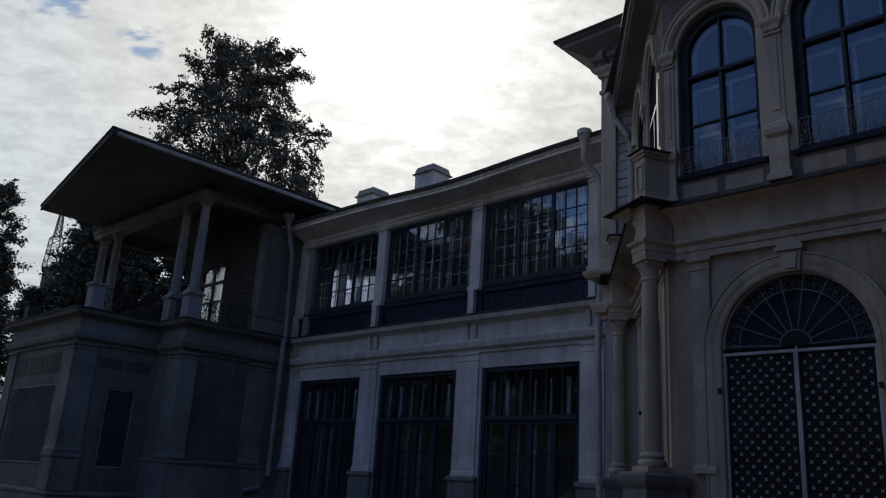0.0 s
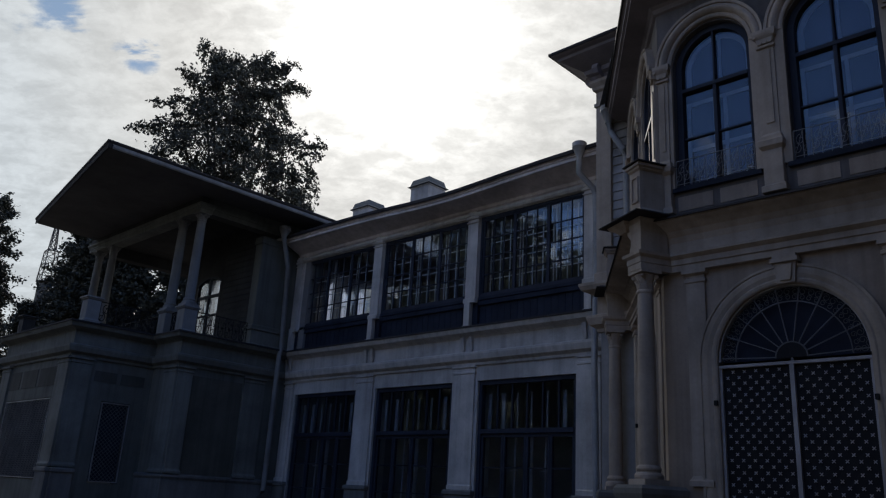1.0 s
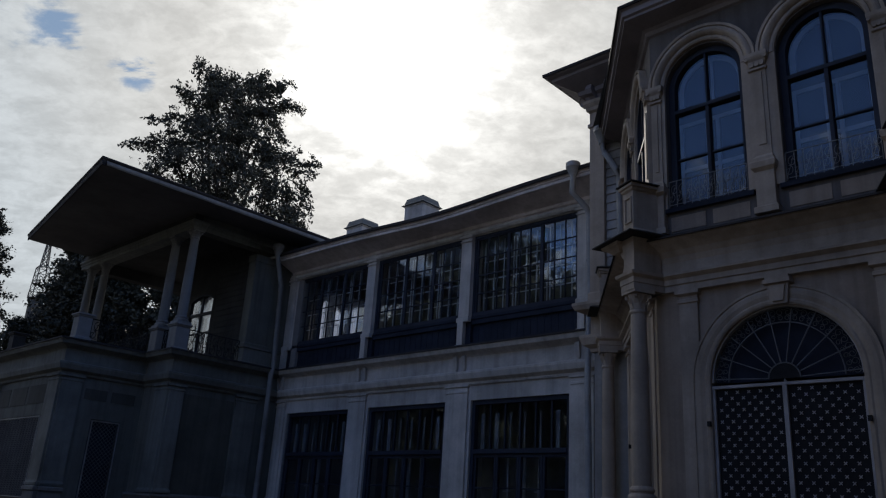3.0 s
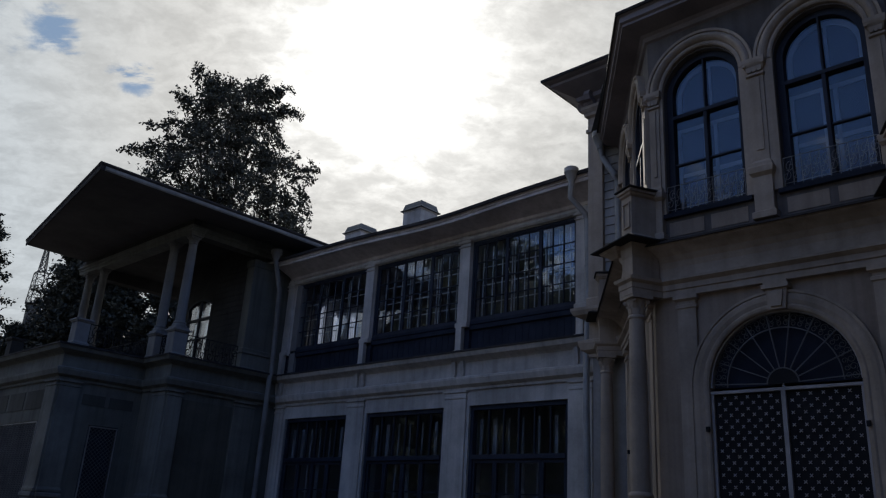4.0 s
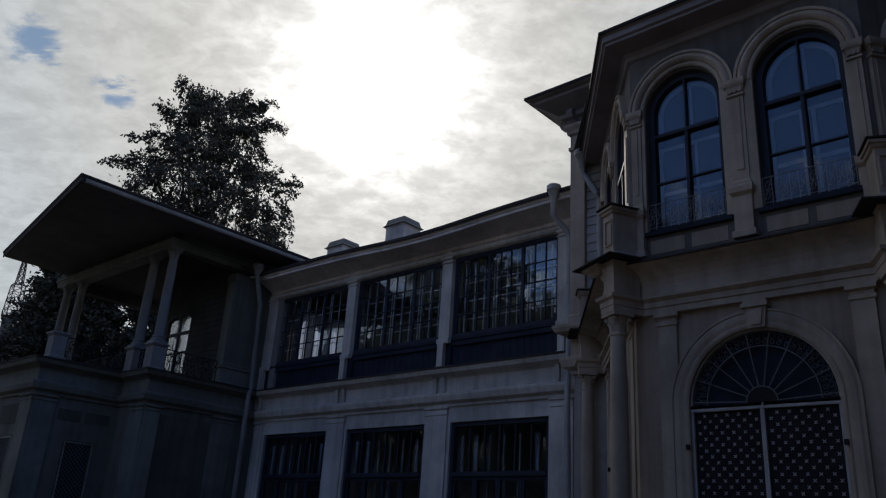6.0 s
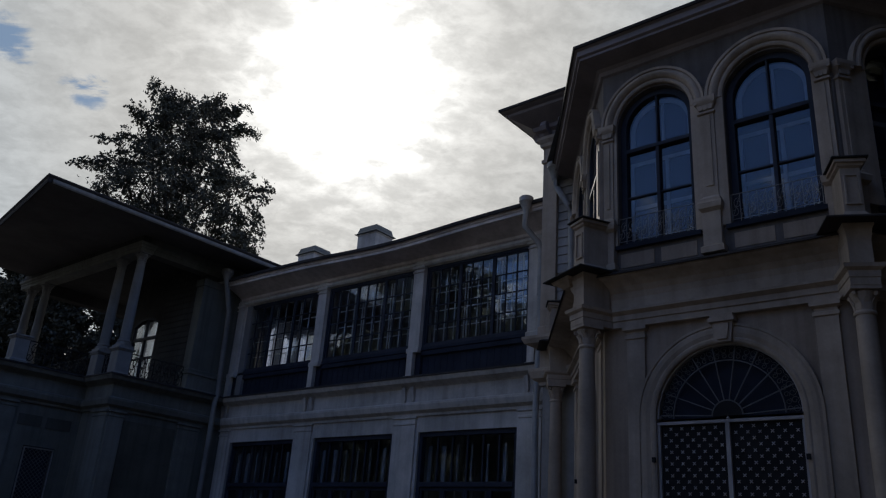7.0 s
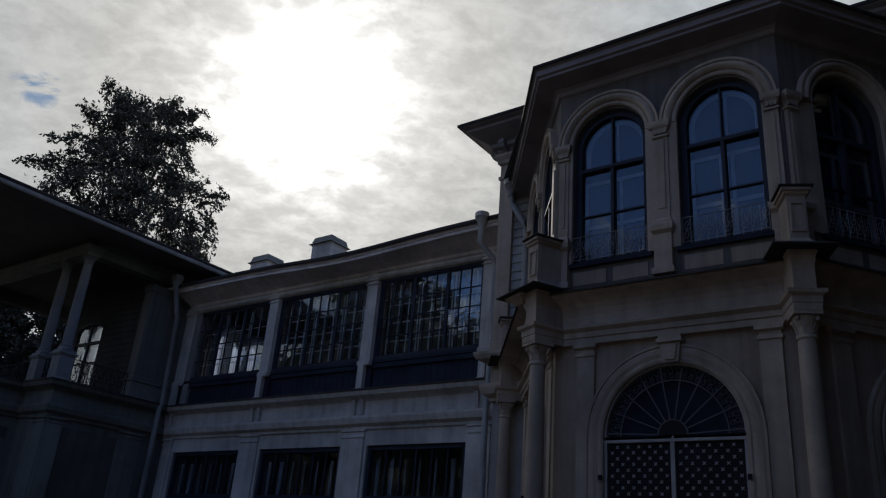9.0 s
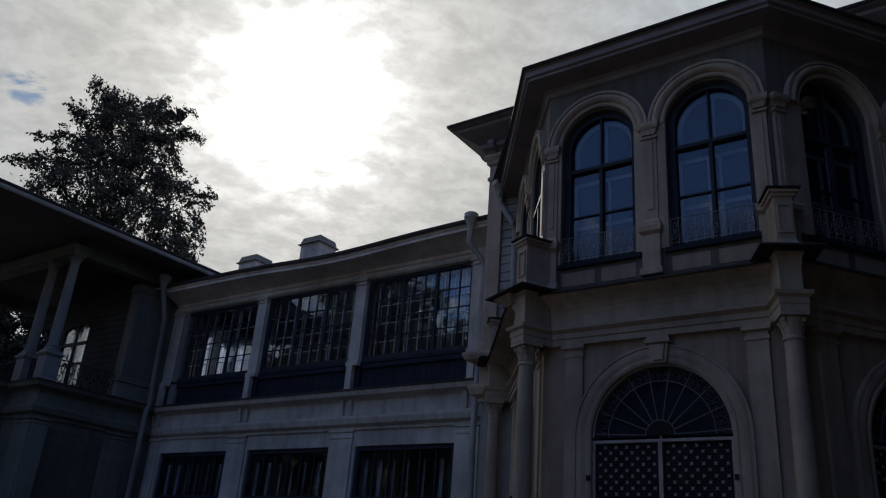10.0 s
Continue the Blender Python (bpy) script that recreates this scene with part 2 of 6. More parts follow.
def part(name, bm, mat, parent, label="", smooth=False):
    me = mesh_of(name, bm, smooth)
    if smooth:
        me.set_sharp_from_angle(angle=radians(40))
    return place(name, me, mat, parent, label)


class Face:
    """A wall's front plane: u along it, o out from it, z up."""

    def __init__(self, a, b):
        self.a = Vector(a)
        self.d = (Vector(b) - Vector(a))
        self.length = self.d.length
        self.d.normalize()
        self.n = Vector((self.d.y, -self.d.x))

    def at(self, u, o, z):
        p = self.a + self.d * u + self.n * o
        return Vector((p.x, p.y, z))

    def matrix(self, u, o, z):
        """A pose whose x runs along the wall and whose -y points out of it."""
        p = self.at(u, o, z)
        return Matrix(((self.d.x, -self.n.x, 0, p.x), (self.d.y, -self.n.y, 0, p.y), (0, 0, 1, p.z), (0, 0, 0, 1)))


def solid(bm, lo, hi):
    """Joins two rings of points into a closed prism."""
    a = [bm.verts.new(p) for p in lo]
    b = [bm.verts.new(p) for p in hi]
    n = len(a)
    bm.faces.new(a)
    bm.faces.new(b[::-1])
    for i in range(n):
        j = (i + 1) % n
        bm.faces.new((a[j], a[i], b[i], b[j]))


def fbox(bm, F, u0, u1, o0, o1, z0, z1):
    solid(bm, [F.at(u, o, z0) for u, o in ((u0, o0), (u1, o0), (u1, o1), (u0, o1))],
          [F.at(u, o, z1) for u, o in ((u0, o0), (u1, o0), (u1, o1), (u0, o1))])


def box(bm, x0, x1, y0, y1, z0, z1):
    q = ((x0, y0), (x1, y0), (x1, y1), (x0, y1))
    solid(bm, [(x, y, z0) for x, y in q], [(x, y, z1) for x, y in q])


def fprism(bm, F, poly, o0, o1):
    solid(bm, [F.at(u, o0, z) for u, z in poly], [F.at(u, o1, z) for u, z in poly])


def arc(cu, cz, r, a0, a1, n):
    return [(cu + r * math.cos(radians(a0 + (a1 - a0) * i / n)), cz + r * math.sin(radians(a0 + (a1 - a0) * i / n))) for i in range(n + 1)]


def plate(bm, F, cells, o0, o1):
    """Joins flat cells (polygons in u, z that share their corners) into one closed slab from o0 to o1."""
    ids, front, back, edges = {}, [], [], {}

    def corner(p):
        k = (round(p[0], 5), round(p[1], 5))
        if k not in ids:
            ids[k] = len(front)
            front.append(bm.verts.new(F.at(k[0], o1, k[1])))
            back.append(bm.verts.new(F.at(k[0], o0, k[1])))
        return ids[k]

    for cell in cells:
        c = []
        for p in cell:
            i = corner(p)
            if not c or (c[-1] != i and c[0] != i):
                c.append(i)
        if len(c) < 3:
            continue
        bm.faces.new([front[i] for i in c])
        bm.faces.new([back[i] for i in c[::-1]])
        for i, j in zip(c, c[1:] + c[:1]):
            edges[(i, j)] = edges.get((i, j), 0) + 1
    for i, j in edges:
        if (j, i) not in edges:
            bm.faces.new((front[j], front[i], back[i], back[j]))


def fwall(bm, F, u0, u1, z0, z1, o0, o1, holes=()):
    """A wall from o0 (back) to o1 (front) with holes (ua, ub, za, zb, arched)."""
    levels = {z0, z1}
    for ua, ub, za, zb, arched in holes:
        levels |= {za, zb - (ub - ua) / 2 if arched else zb}
    levels = sorted(z for z in levels if z0 <= z <= z1)
    cells = []

    def column_cells(a, b, lo, hi):
        zs = [z for z in levels if lo - 1e-6 <= z <= hi + 1e-6]
        for p, q in zip(zs, zs[1:]):
            cells.append([(a, p), (b, p), (b, q), (a, q)])

    u = u0
    for ua, ub, za, zb, arched in sorted(holes):
        if ua > u:
            column_cells(u, ua, z0, z1)
        if za > z0:
            column_cells(ua, ub, z0, za)
        if arched:
            r = (ub - ua) / 2
            pts = arc((ua + ub) / 2, zb - r, r, 180, 0, 24)
            for (ax, az), (bx, bz) in zip(pts, pts[1:]):
                cells.append([(ax, az), (bx, bz), (bx, z1), (ax, z1)])
        elif zb < z1:
            column_cells(ua, ub, zb, z1)
        u = ub
    if u1 > u:
        column_cells(u, u1, z0, z1)
    plate(bm, F, cells, o0, o1)


def fring(bm, F, cu, cz, r0, r1, o0, o1, a0=180, a1=0, n=24, leg=None):
    """An arched moulding between two radii, with straight legs down to the height leg."""
    p, q = arc(cu, cz, r0, a0, a1, n), arc(cu, cz, r1, a0, a1, n)
    if leg is not None:
        p = [(p[0][0], leg)] + p + [(p[-1][0], leg)]
        q = [(q[0][0], leg)] + q + [(q[-1][0], leg)]
    plate(bm, F, [[p[i], p[i + 1], q[i + 1], q[i]] for i in range(len(p) - 1)], o0, o1)


def sweep(bm, path, profile, closed=False):
    """A moulding along a plan path (its outside to the right of the way), profile in (out, z), with mitred corners."""
    pts = [Vector(p) for p in path]
    n = len(pts)
    rings = []
    for i in range(n):
        d0 = (pts[i] - pts[i - 1]).normalized() if i or closed else None
        d1 = (pts[(i + 1) % n] - pts[i]).normalized() if i < n - 1 or closed else None
        d0, d1 = d0 or d1, d1 or d0
        n0, n1 = Vector((d0.y, -d0.x)), Vector((d1.y, -d1.x))
        m = (n0 + n1)
        m = m / max(0.2, m.dot(n0))
        rings.append([bm.verts.new((*(pts[i] + m * o), z)) for o, z in profile])
    k = len(profile)
    for i in range(n if closed else n - 1):
        a, b = rings[i], rings[(i + 1) % n]
        for j in range(k):
            bm.faces.new((a[j], a[(j + 1) % k], b[(j + 1) % k], b[j]))
    if not closed:
        bm.faces.new(rings[0])
        bm.faces.new(rings[-1][::-1])


def lathe(bm, profile, seg=20, at=(0, 0, 0), power=None):
    rings = []
    for r, z in profile:
        rings.append([bm.verts.new((at[0] + r * math.cos(2 * math.pi * i / seg), at[1] + r * math.sin(2 * math.pi * i / seg), at[2] + z)) for i in range(seg)])
    for a, b in zip(rings, rings[1:]):
        for i in range(seg):
            bm.faces.new((a[i], a[(i + 1) % seg], b[(i + 1) % seg], b[i]))
    bm.faces.new(rings[0][::-1])
    bm.faces.new(rings[-1])


def tube(bm, pts, r, seg=8, r1=None):
    pts = [Vector(p) for p in pts]
    rings = []
    n = len(pts)
    for i, p in enumerate(pts):
        d = (pts[min(i + 1, n - 1)] - pts[max(i - 1, 0)]).normalized()
        side = d.orthogonal().normalized() if abs(d.z) > 0.95 else d.cross(Vector((0, 0, 1))).normalized()
        if abs(d.z) > 0.95:
            side = d.cross(Vector((0, 1, 0))).normalized()
        up = side.cross(d)
        rr = r if r1 is None else r + (r1 - r) * i / (n - 1)
        rings.append([bm.verts.new(p + (side * math.cos(2 * math.pi * k / seg) + up * math.sin(2 * math.pi * k / seg)) * rr) for k in range(seg)])
    for a, b in zip(rings, rings[1:]):
        for k in range(seg):
            bm.faces.new((a[k], a[(k + 1) % seg], b[(k + 1) % seg], b[k]))
    bm.faces.new(rings[0][::-1])
    bm.faces.new(rings[-1])


def stack(bm, at, x0, x1, y0, y1, levels):
    """One upright body of rectangular section: levels of (z, growth on every side)."""
    rings = []
    for z, g in levels:
        rings.append([bm.verts.new(at(x, y, z)) for x, y in ((x0 - g, y0 - g), (x1 + g, y0 - g), (x1 + g, y1 + g), (x0 - g, y1 + g))])
    bm.faces.new(rings[0][::-1])
    bm.faces.new(rings[-1])
    for a, b in zip(rings, rings[1:]):
        for i in range(4):
            bm.faces.new((a[i], a[(i + 1) % 4], b[(i + 1) % 4], b[i]))


def here(x, y, z):
    return Vector((x, y, z))


def fstack(bm, F, u0, u1, levels):
    """The same against a wall: levels of (z, growth to the sides, projection)."""
    rings = []
    for z, g, o in levels:
        rings.append([bm.verts.new(F.at(u, q, z)) for u, q in ((u0 - g, 0), (u1 + g, 0), (u1 + g, o), (u0 - g, o))])
    bm.faces.new(rings[0][::-1])
    bm.faces.new(rings[-1])
    for a, b in zip(rings, rings[1:]):
        for i in range(4):
            bm.faces.new((a[i], a[(i + 1) % 4], b[(i + 1) % 4], b[i]))


def farch(bm, F, cu, cz, profile, leg=None, n=28):
    """An arched moulding of the profile (radius, projection), with straight legs down to the height leg."""
    st = [(math.cos(math.pi - math.pi * i / n), math.sin(math.pi - math.pi * i / n), None) for i in range(n + 1)]
    if leg is not None:
        st = [(-1, 0, leg)] + st + [(1, 0, leg)]
    rings = [[bm.verts.new(F.at(cu + r * c, o, cz + r * s if z is None else z)) for r, o in profile] for c, s, z in st]
    k = len(profile)
    for a, b in zip(rings, rings[1:]):
        for i in range(k):
            bm.faces.new((a[i], a[(i + 1) % k], b[(i + 1) % k], b[i]))
    bm.faces.new(rings[0])
    bm.faces.new(rings[-1][::-1])


def B():
    return bmesh.new()


# ---- ground ----
bm = B()
box(bm, -2400, 2400, -2400, 2400, -0.3, 0.0)
ground = tagged(part("ground", bm, M_GROUND, None), "pale trodden gravel of the courtyard", "ground", kind="structure")

Z_PED, Z_DECK = 1.83, 5.57
CORNICE = [(0, 4.66), (0.05, 4.66), (0.06, 4.72), (0.16, 4.78), (0.20, 4.90), (0.20, 4.95), (0.10, 4.98), (0.05, 5.0), (0.05, 5.32), (0.10, 5.36), (0.26, 5.42), (0.30, 5.50), (0.30, 5.55), (0, 5.57)]
LEDGE = [(0, 1.70), (0.06, 1.70), (0.10, 1.76), (0.10, 1.81), (0, 1.85)]


# ---- the gallery ----
G = Face((-20.07, 14.0), (-7.9, 14.0))
gx = lambda x: x + 20.07
gallery = thing("gallery_wing", (-14, 15, 0), "long two-storey glazed gallery wing with pale plaster piers", "building")
LOW = [(-19.52, -16.77), (-15.96, -13.18), (-12.36, -9.61)]
UPP = [(-19.72, -16.42), (-16.05, -12.86), (-12.50, -9.40)]
bm = B()
fwall(bm, G, 0, G.length, 0, 5.4, -0.5, 0, [(gx(a), gx(b), 0.35, 4.30, False) for a, b in LOW])
part("wall", bm, M_GAL, gallery)
bm = B()
sweep(bm, [(-20.07, 14.0), (-8.0, 14.0)], CORNICE)
part("cornice", bm, M_GAL, gallery)
FLASH = [(0, 5.575), (0.30, 5.555), (0.315, 5.52), (0.33, 5.525), (0.325, 5.57), (0, 5.60)]
bm = B()
sweep(bm, [(-20.07, 14.0), (-8.0, 14.0)], FLASH)
part("flashing", bm, M_FLASH, gallery, "dark sheet-metal flashing")
bm = B()
fbox(bm, G, 0, G.length, -4.6, 0.0, 5.4, 5.56)
part("upper_floor", bm, M_ROOM, gallery)
for a, b in [(-20.07, -19.52), (-16.77, -15.96), (-13.18, -12.36), (-9.61, -8.9)]:
    bm = B()
    fstack(bm, G, gx(a) + 0.08, gx(b) - 0.08, [(Z_PED, 0.03, 0.08), (1.92, 0.03, 0.08), (1.95, 0, 0.05), (4.46, 0, 0.05), (4.48, 0.02, 0.07), (4.52, 0.02, 0.07), (4.53, 0, 0.05), (4.60, 0, 0.05), (4.62, 0.04, 0.09), (4.655, 0.04, 0.09)])
    part("pier_pilaster", bm, M_GAL, gallery)
    bm = B()
    fstack(bm, G, gx(a), gx(b), [(0, 0.04, 0.14), (0.3, 0.04, 0.14), (0.34, 0, 0.10), (1.70, 0, 0.10), (1.73, 0.03, 0.15), (1.80, 0.03, 0.15), (Z_PED, 0, 0.10)])
    part("pier_pedestal", bm, M_PLINTH, gallery)
bm = B()
fwall(bm, G, 0, G.length, 6.265, 9.0, -0.35, 0, [(gx(a), gx(b), 6.265, 8.40, False) for a, b in UPP])
part("upper_wall", bm, M_GAL, gallery)
bm = B()
fbox(bm, G, 0, G.length, -0.30, -0.21, 5.57, 6.255)
part("apron_wall", bm, M_DARK, gallery, "dark boarded apron under the windows")
for (a0, a1), (b0, b1) in zip([(-20.05, -20.05)] + UPP, UPP + [(-7.95, -7.95)]):
    bm = B()
    fbox(bm, G, gx(a1) + 0.002, gx(b0) - 0.002, -0.20, -0.02, 5.57, 6.258)
    part("apron_block", bm, M_DARK, gallery)
bm = B()
fbox(bm, G, 0, G.length, -4.6, -4.2, 0, 9.4)
part("back_wall", bm, M_ROOM, gallery)
bm = B()
END = Face((-19.77, 18.2), (-19.77, 14.02))
fwall(bm, END, 0, END.length, 0, 9.0, -0.3, 0, [(1.60, 2.20, 6.1, 8.20, True), (2.36, 3.36, 6.1, 8.22, True), (3.62, 3.80, 6.1, 7.75, True)])
part("end_wall", bm, M_ROOM, gallery)
for u, w, o in ((1.90, 0.48, -0.40), (2.90, 0.72, -0.34)):
    bm = B()
    rows = [[bm.verts.new(END.at(u - w + 2 * w * i / 40, o + 0.025 * math.sin(i * 1.9) + 0.01 * math.sin(i * 4.3), z)) for i in range(41)] for z in (6.0, 7.1, 8.25)]
    for r0, r1 in zip(rows, rows[1:]):
        for i in range(40):
            bm.faces.new((r0[i], r0[i + 1], r1[i + 1], r1[i]))
    part("net_curtain", bm, M_NET, gallery, "pale net curtain in an arched end window", True)
bm = B()
fbox(bm, G, 0, G.length, -4.2, -0.36, 8.9, 9.0)
part("ceiling", bm, M_ROOM, gallery)
for c, w in [(-19.90, 0.30), (-16.235, 0.33), (-12.68, 0.34), (-9.2, 0.36)]:
    bm = B()
    u = gx(c)
    fstack(bm, G, u - w / 2, u + w / 2, [(6.20, 0.02, 0.11), (6.30, 0.02, 0.11), (6.33, 0, 0.07), (8.26, 0, 0.07), (8.265, 0.02, 0.10), (8.29, 0.02, 0.10), (8.30, 0, 0.07), (8.35, 0, 0.07), (8.37, 0.03, 0.11), (8.42, 0.03, 0.11), (8.44, -0.04, 0.08), (8.57, -0.04, 0.10)])
    part("post", bm, M_GAL, gallery)
    bm = B()
    fstack(bm, G, u - 0.14, u + 0.04, [(5.57, 0.03, 0.16), (5.62, 0.03, 0.16), (5.64, 0, 0.12), (6.20, 0, 0.12)])
    part("lower_post", bm, M_GAL, gallery)
    for s in (-0.13, 0.13):
        bm = B()
        fstack(bm, G, u + s - 0.05, u + s + 0.05, [(5.0, -0.02, 0.09), (5.06, 0, 0.11), (5.34, 0, 0.15), (5.37, 0, 0.2)])
        part("bracket", bm, M_GAL, gallery)
bm = B()
sweep(bm, [(-20.07, 14.0), (-8.0, 14.0)], [(0, 8.42), (0.05, 8.42), (0.09, 8.47), (0.09, 8.53), (0.03, 8.56), (0, 8.56)])
part("window_head_moulding", bm, M_GAL, gallery)
# the old eave sags a little between its ends
EAVE_RUN = [(-20.0 + 11.93 * k / 28, 14.0) for k in range(29)]


def sagged(bm):
    for v in bm.verts:
        hang = min(1.0, max(0.0, (13.92 - v.co.y) / 0.55))
        v.co.z -= 0.125 * math.exp(-((v.co.x + 13.2) / 2.3) ** 2) * hang
    return bm


bm = B()
sweep(bm, EAVE_RUN, [(0, 8.57), (0.05, 8.60), (0.08, 8.66), (0.12, 8.68), (0.58, 8.87), (0.62, 8.86), (0.66, 8.87), (0.67, 8.93), (0.70, 8.95), (0.70, 9.00), (0.74, 9.02), (0.74, 9.06), (0, 9.2)])
part("eave", sagged(bm), M_GALE, gallery)
bm = B()
sweep(bm, EAVE_RUN, [(0.742, 8.995), (0.765, 8.995), (0.775, 9.02), (0.775, 9.085), (0.742, 9.085)])
part("drip_edge", sagged(bm), M_FLASH, gallery, "dark sheet-metal drip edge")
bm = B()
for (xa, _), (xb, _) in zip([(-20.5, 14.0)] + EAVE_RUN[1:-1], EAVE_RUN[1:-1] + [(-8.07, 14.0)]):
    solid(bm, [(xa, 13.24, 9.06), (xb, 13.24, 9.06), (xb, 17.4, 10.18), (xa, 17.4, 10.18)], [(xa, 13.24, 9.08), (xb, 13.24, 9.08), (xb, 17.4, 10.22), (xa, 17.4, 10.22)])
bmesh.ops.remove_doubles(bm, verts=bm.verts, dist=0.0005)
part("roof", sagged(bm), M_ROOF, gallery)


def gallery_window(a, b, rows=4):
    """A wide timber window in three casements, with an inner white sash behind, over a dark slatted panel."""
    skew = random.Random(int(-a * 100))
    w = thing("gallery_window", ((a + b) / 2, 14, 6.34), "wide dark timber window of many small panes in three casements", "window", "gallery windows")
    u0, u1, z0, z1 = gx(a), gx(b), 6.34, 8.40
    bm = B()
    fbox(bm, G, u0, u1, -0.16, -0.04, z0, z0 + 0.06)
    fbox(bm, G, u0, u1, -0.16, -0.04, z1 - 0.06, z1)
    fbox(bm, G, u0, u0 + 0.06, -0.16, -0.04, z0 + 0.06, z1 - 0.06)
    fbox(bm, G, u1 - 0.06, u1, -0.16, -0.04, z0 + 0.06, z1 - 0.06)
    part("window_frame", bm, M_FRAME, w)
    iu0, iu1, iz0, iz1 = u0 + 0.06, u1 - 0.06, z0 + 0.06, z1 - 0.06
    third = (iu1 - iu0) / 3
    for i in range(3):
        c0, c1 = iu0 + third * i, iu0 + third * (i + 1)
        bm = B()
        fbox(bm, G, c0, c0 + 0.042, -0.13, -0.07, iz0, iz1)
        fbox(bm, G, c1 - 0.042, c1, -0.13, -0.07, iz0, iz1)
        fbox(bm, G, c0 + 0.042, c1 - 0.042, -0.13, -0.07, iz0, iz0 + 0.04)
        fbox(bm, G, c0 + 0.042, c1 - 0.042, -0.13, -0.07, iz1 - 0.04, iz1)
        a0, a1, b0, b1 = c0 + 0.042, c1 - 0.042, iz0 + 0.04, iz1 - 0.04
        for k in (1, 2):
            uu = a0 + (a1 - a0) * k / 3
            fbox(bm, G, uu - 0.011, uu + 0.011, -0.12, -0.08, b0, b1)
        for k in range(1, rows):
            zz = b0 + (b1 - b0) * k / rows
            fbox(bm, G, a0, a1, -0.115, -0.085, zz - 0.013, zz + 0.013)
        s = part("casement", bm, M_FRAME, w)
        for k in range(3):
            for r in range(rows):
                # each pane sits a little askew in its putty
                bm = B()
                pu = (a0 + (a1 - a0) * k / 3 + 0.014, a0 + (a1 - a0) * (k + 1) / 3 - 0.014)
                pz = (b0 + (b1 - b0) * r / rows + 0.013, b0 + (b1 - b0) * (r + 1) / rows - 0.013)
                su, sz = skew.uniform(-0.0009, 0.0009), skew.uniform(-0.0009, 0.0009)
                ring = [(pu[i], pz[j], su * (2 * i - 1) + sz * (2 * j - 1)) for i, j in ((0, 0), (1, 0), (1, 1), (0, 1))]
                solid(bm, [G.at(u, -0.103 + o, z) for u, z, o in ring], [G.at(u, -0.098 + o, z) for u, z, o in ring])
                p = part("pane", bm, M_GLASS, s)
                p.visible_shadow = False
        bm = B()
        for k in range(4):
            uu = a0 + (a1 - a0) * k / 3 + 0.03
            fbox(bm, G, uu - 0.010, uu + 0.010, -0.33, -0.30, b0, b1)
        for k in range(1, rows):
            zz = b0 + (b1 - b0) * k / rows - 0.06
            fbox(bm, G, a0, a1, -0.325, -0.305, zz - 0.012, zz + 0.012)
        part("inner_sash", bm, M_SASH, w, "white inner sash")
        bm = B()
        fbox(bm, G, a0, a1, -0.317, -0.313, b0, b1)
        part("inner_pane", bm, M_GLASS, w).visible_shadow = False
    bm = B()
    fbox(bm, G, u0 + 0.002, u1 - 0.002, -0.34, -0.02, 6.262, 6.335)
    part("sill", bm, M_DARK, w)
    bm = B()
    fbox(bm, G, u0, u1, -0.2, -0.12, 5.57, 6.26)
    fbox(bm, G, u0, u1, -0.12, 0.02, 5.575, 5.67)
    fbox(bm, G, u0, u1, -0.12, -0.04, 6.14, 6.25)
    panel = part("apron_panel", bm, M_DARK, w, "dark timber apron")
    n = 16
    for k in range(n):
        uu = u0 + (u1 - u0) * (k + 0.5) / n
        bm = B()
        fbox(bm, G, uu - 0.092, uu + 0.092, -0.12, -0.108, 5.67, 6.14)
        part("slat", bm, M_DARK, panel)


for a, b in UPP:
    gallery_window(a, b)


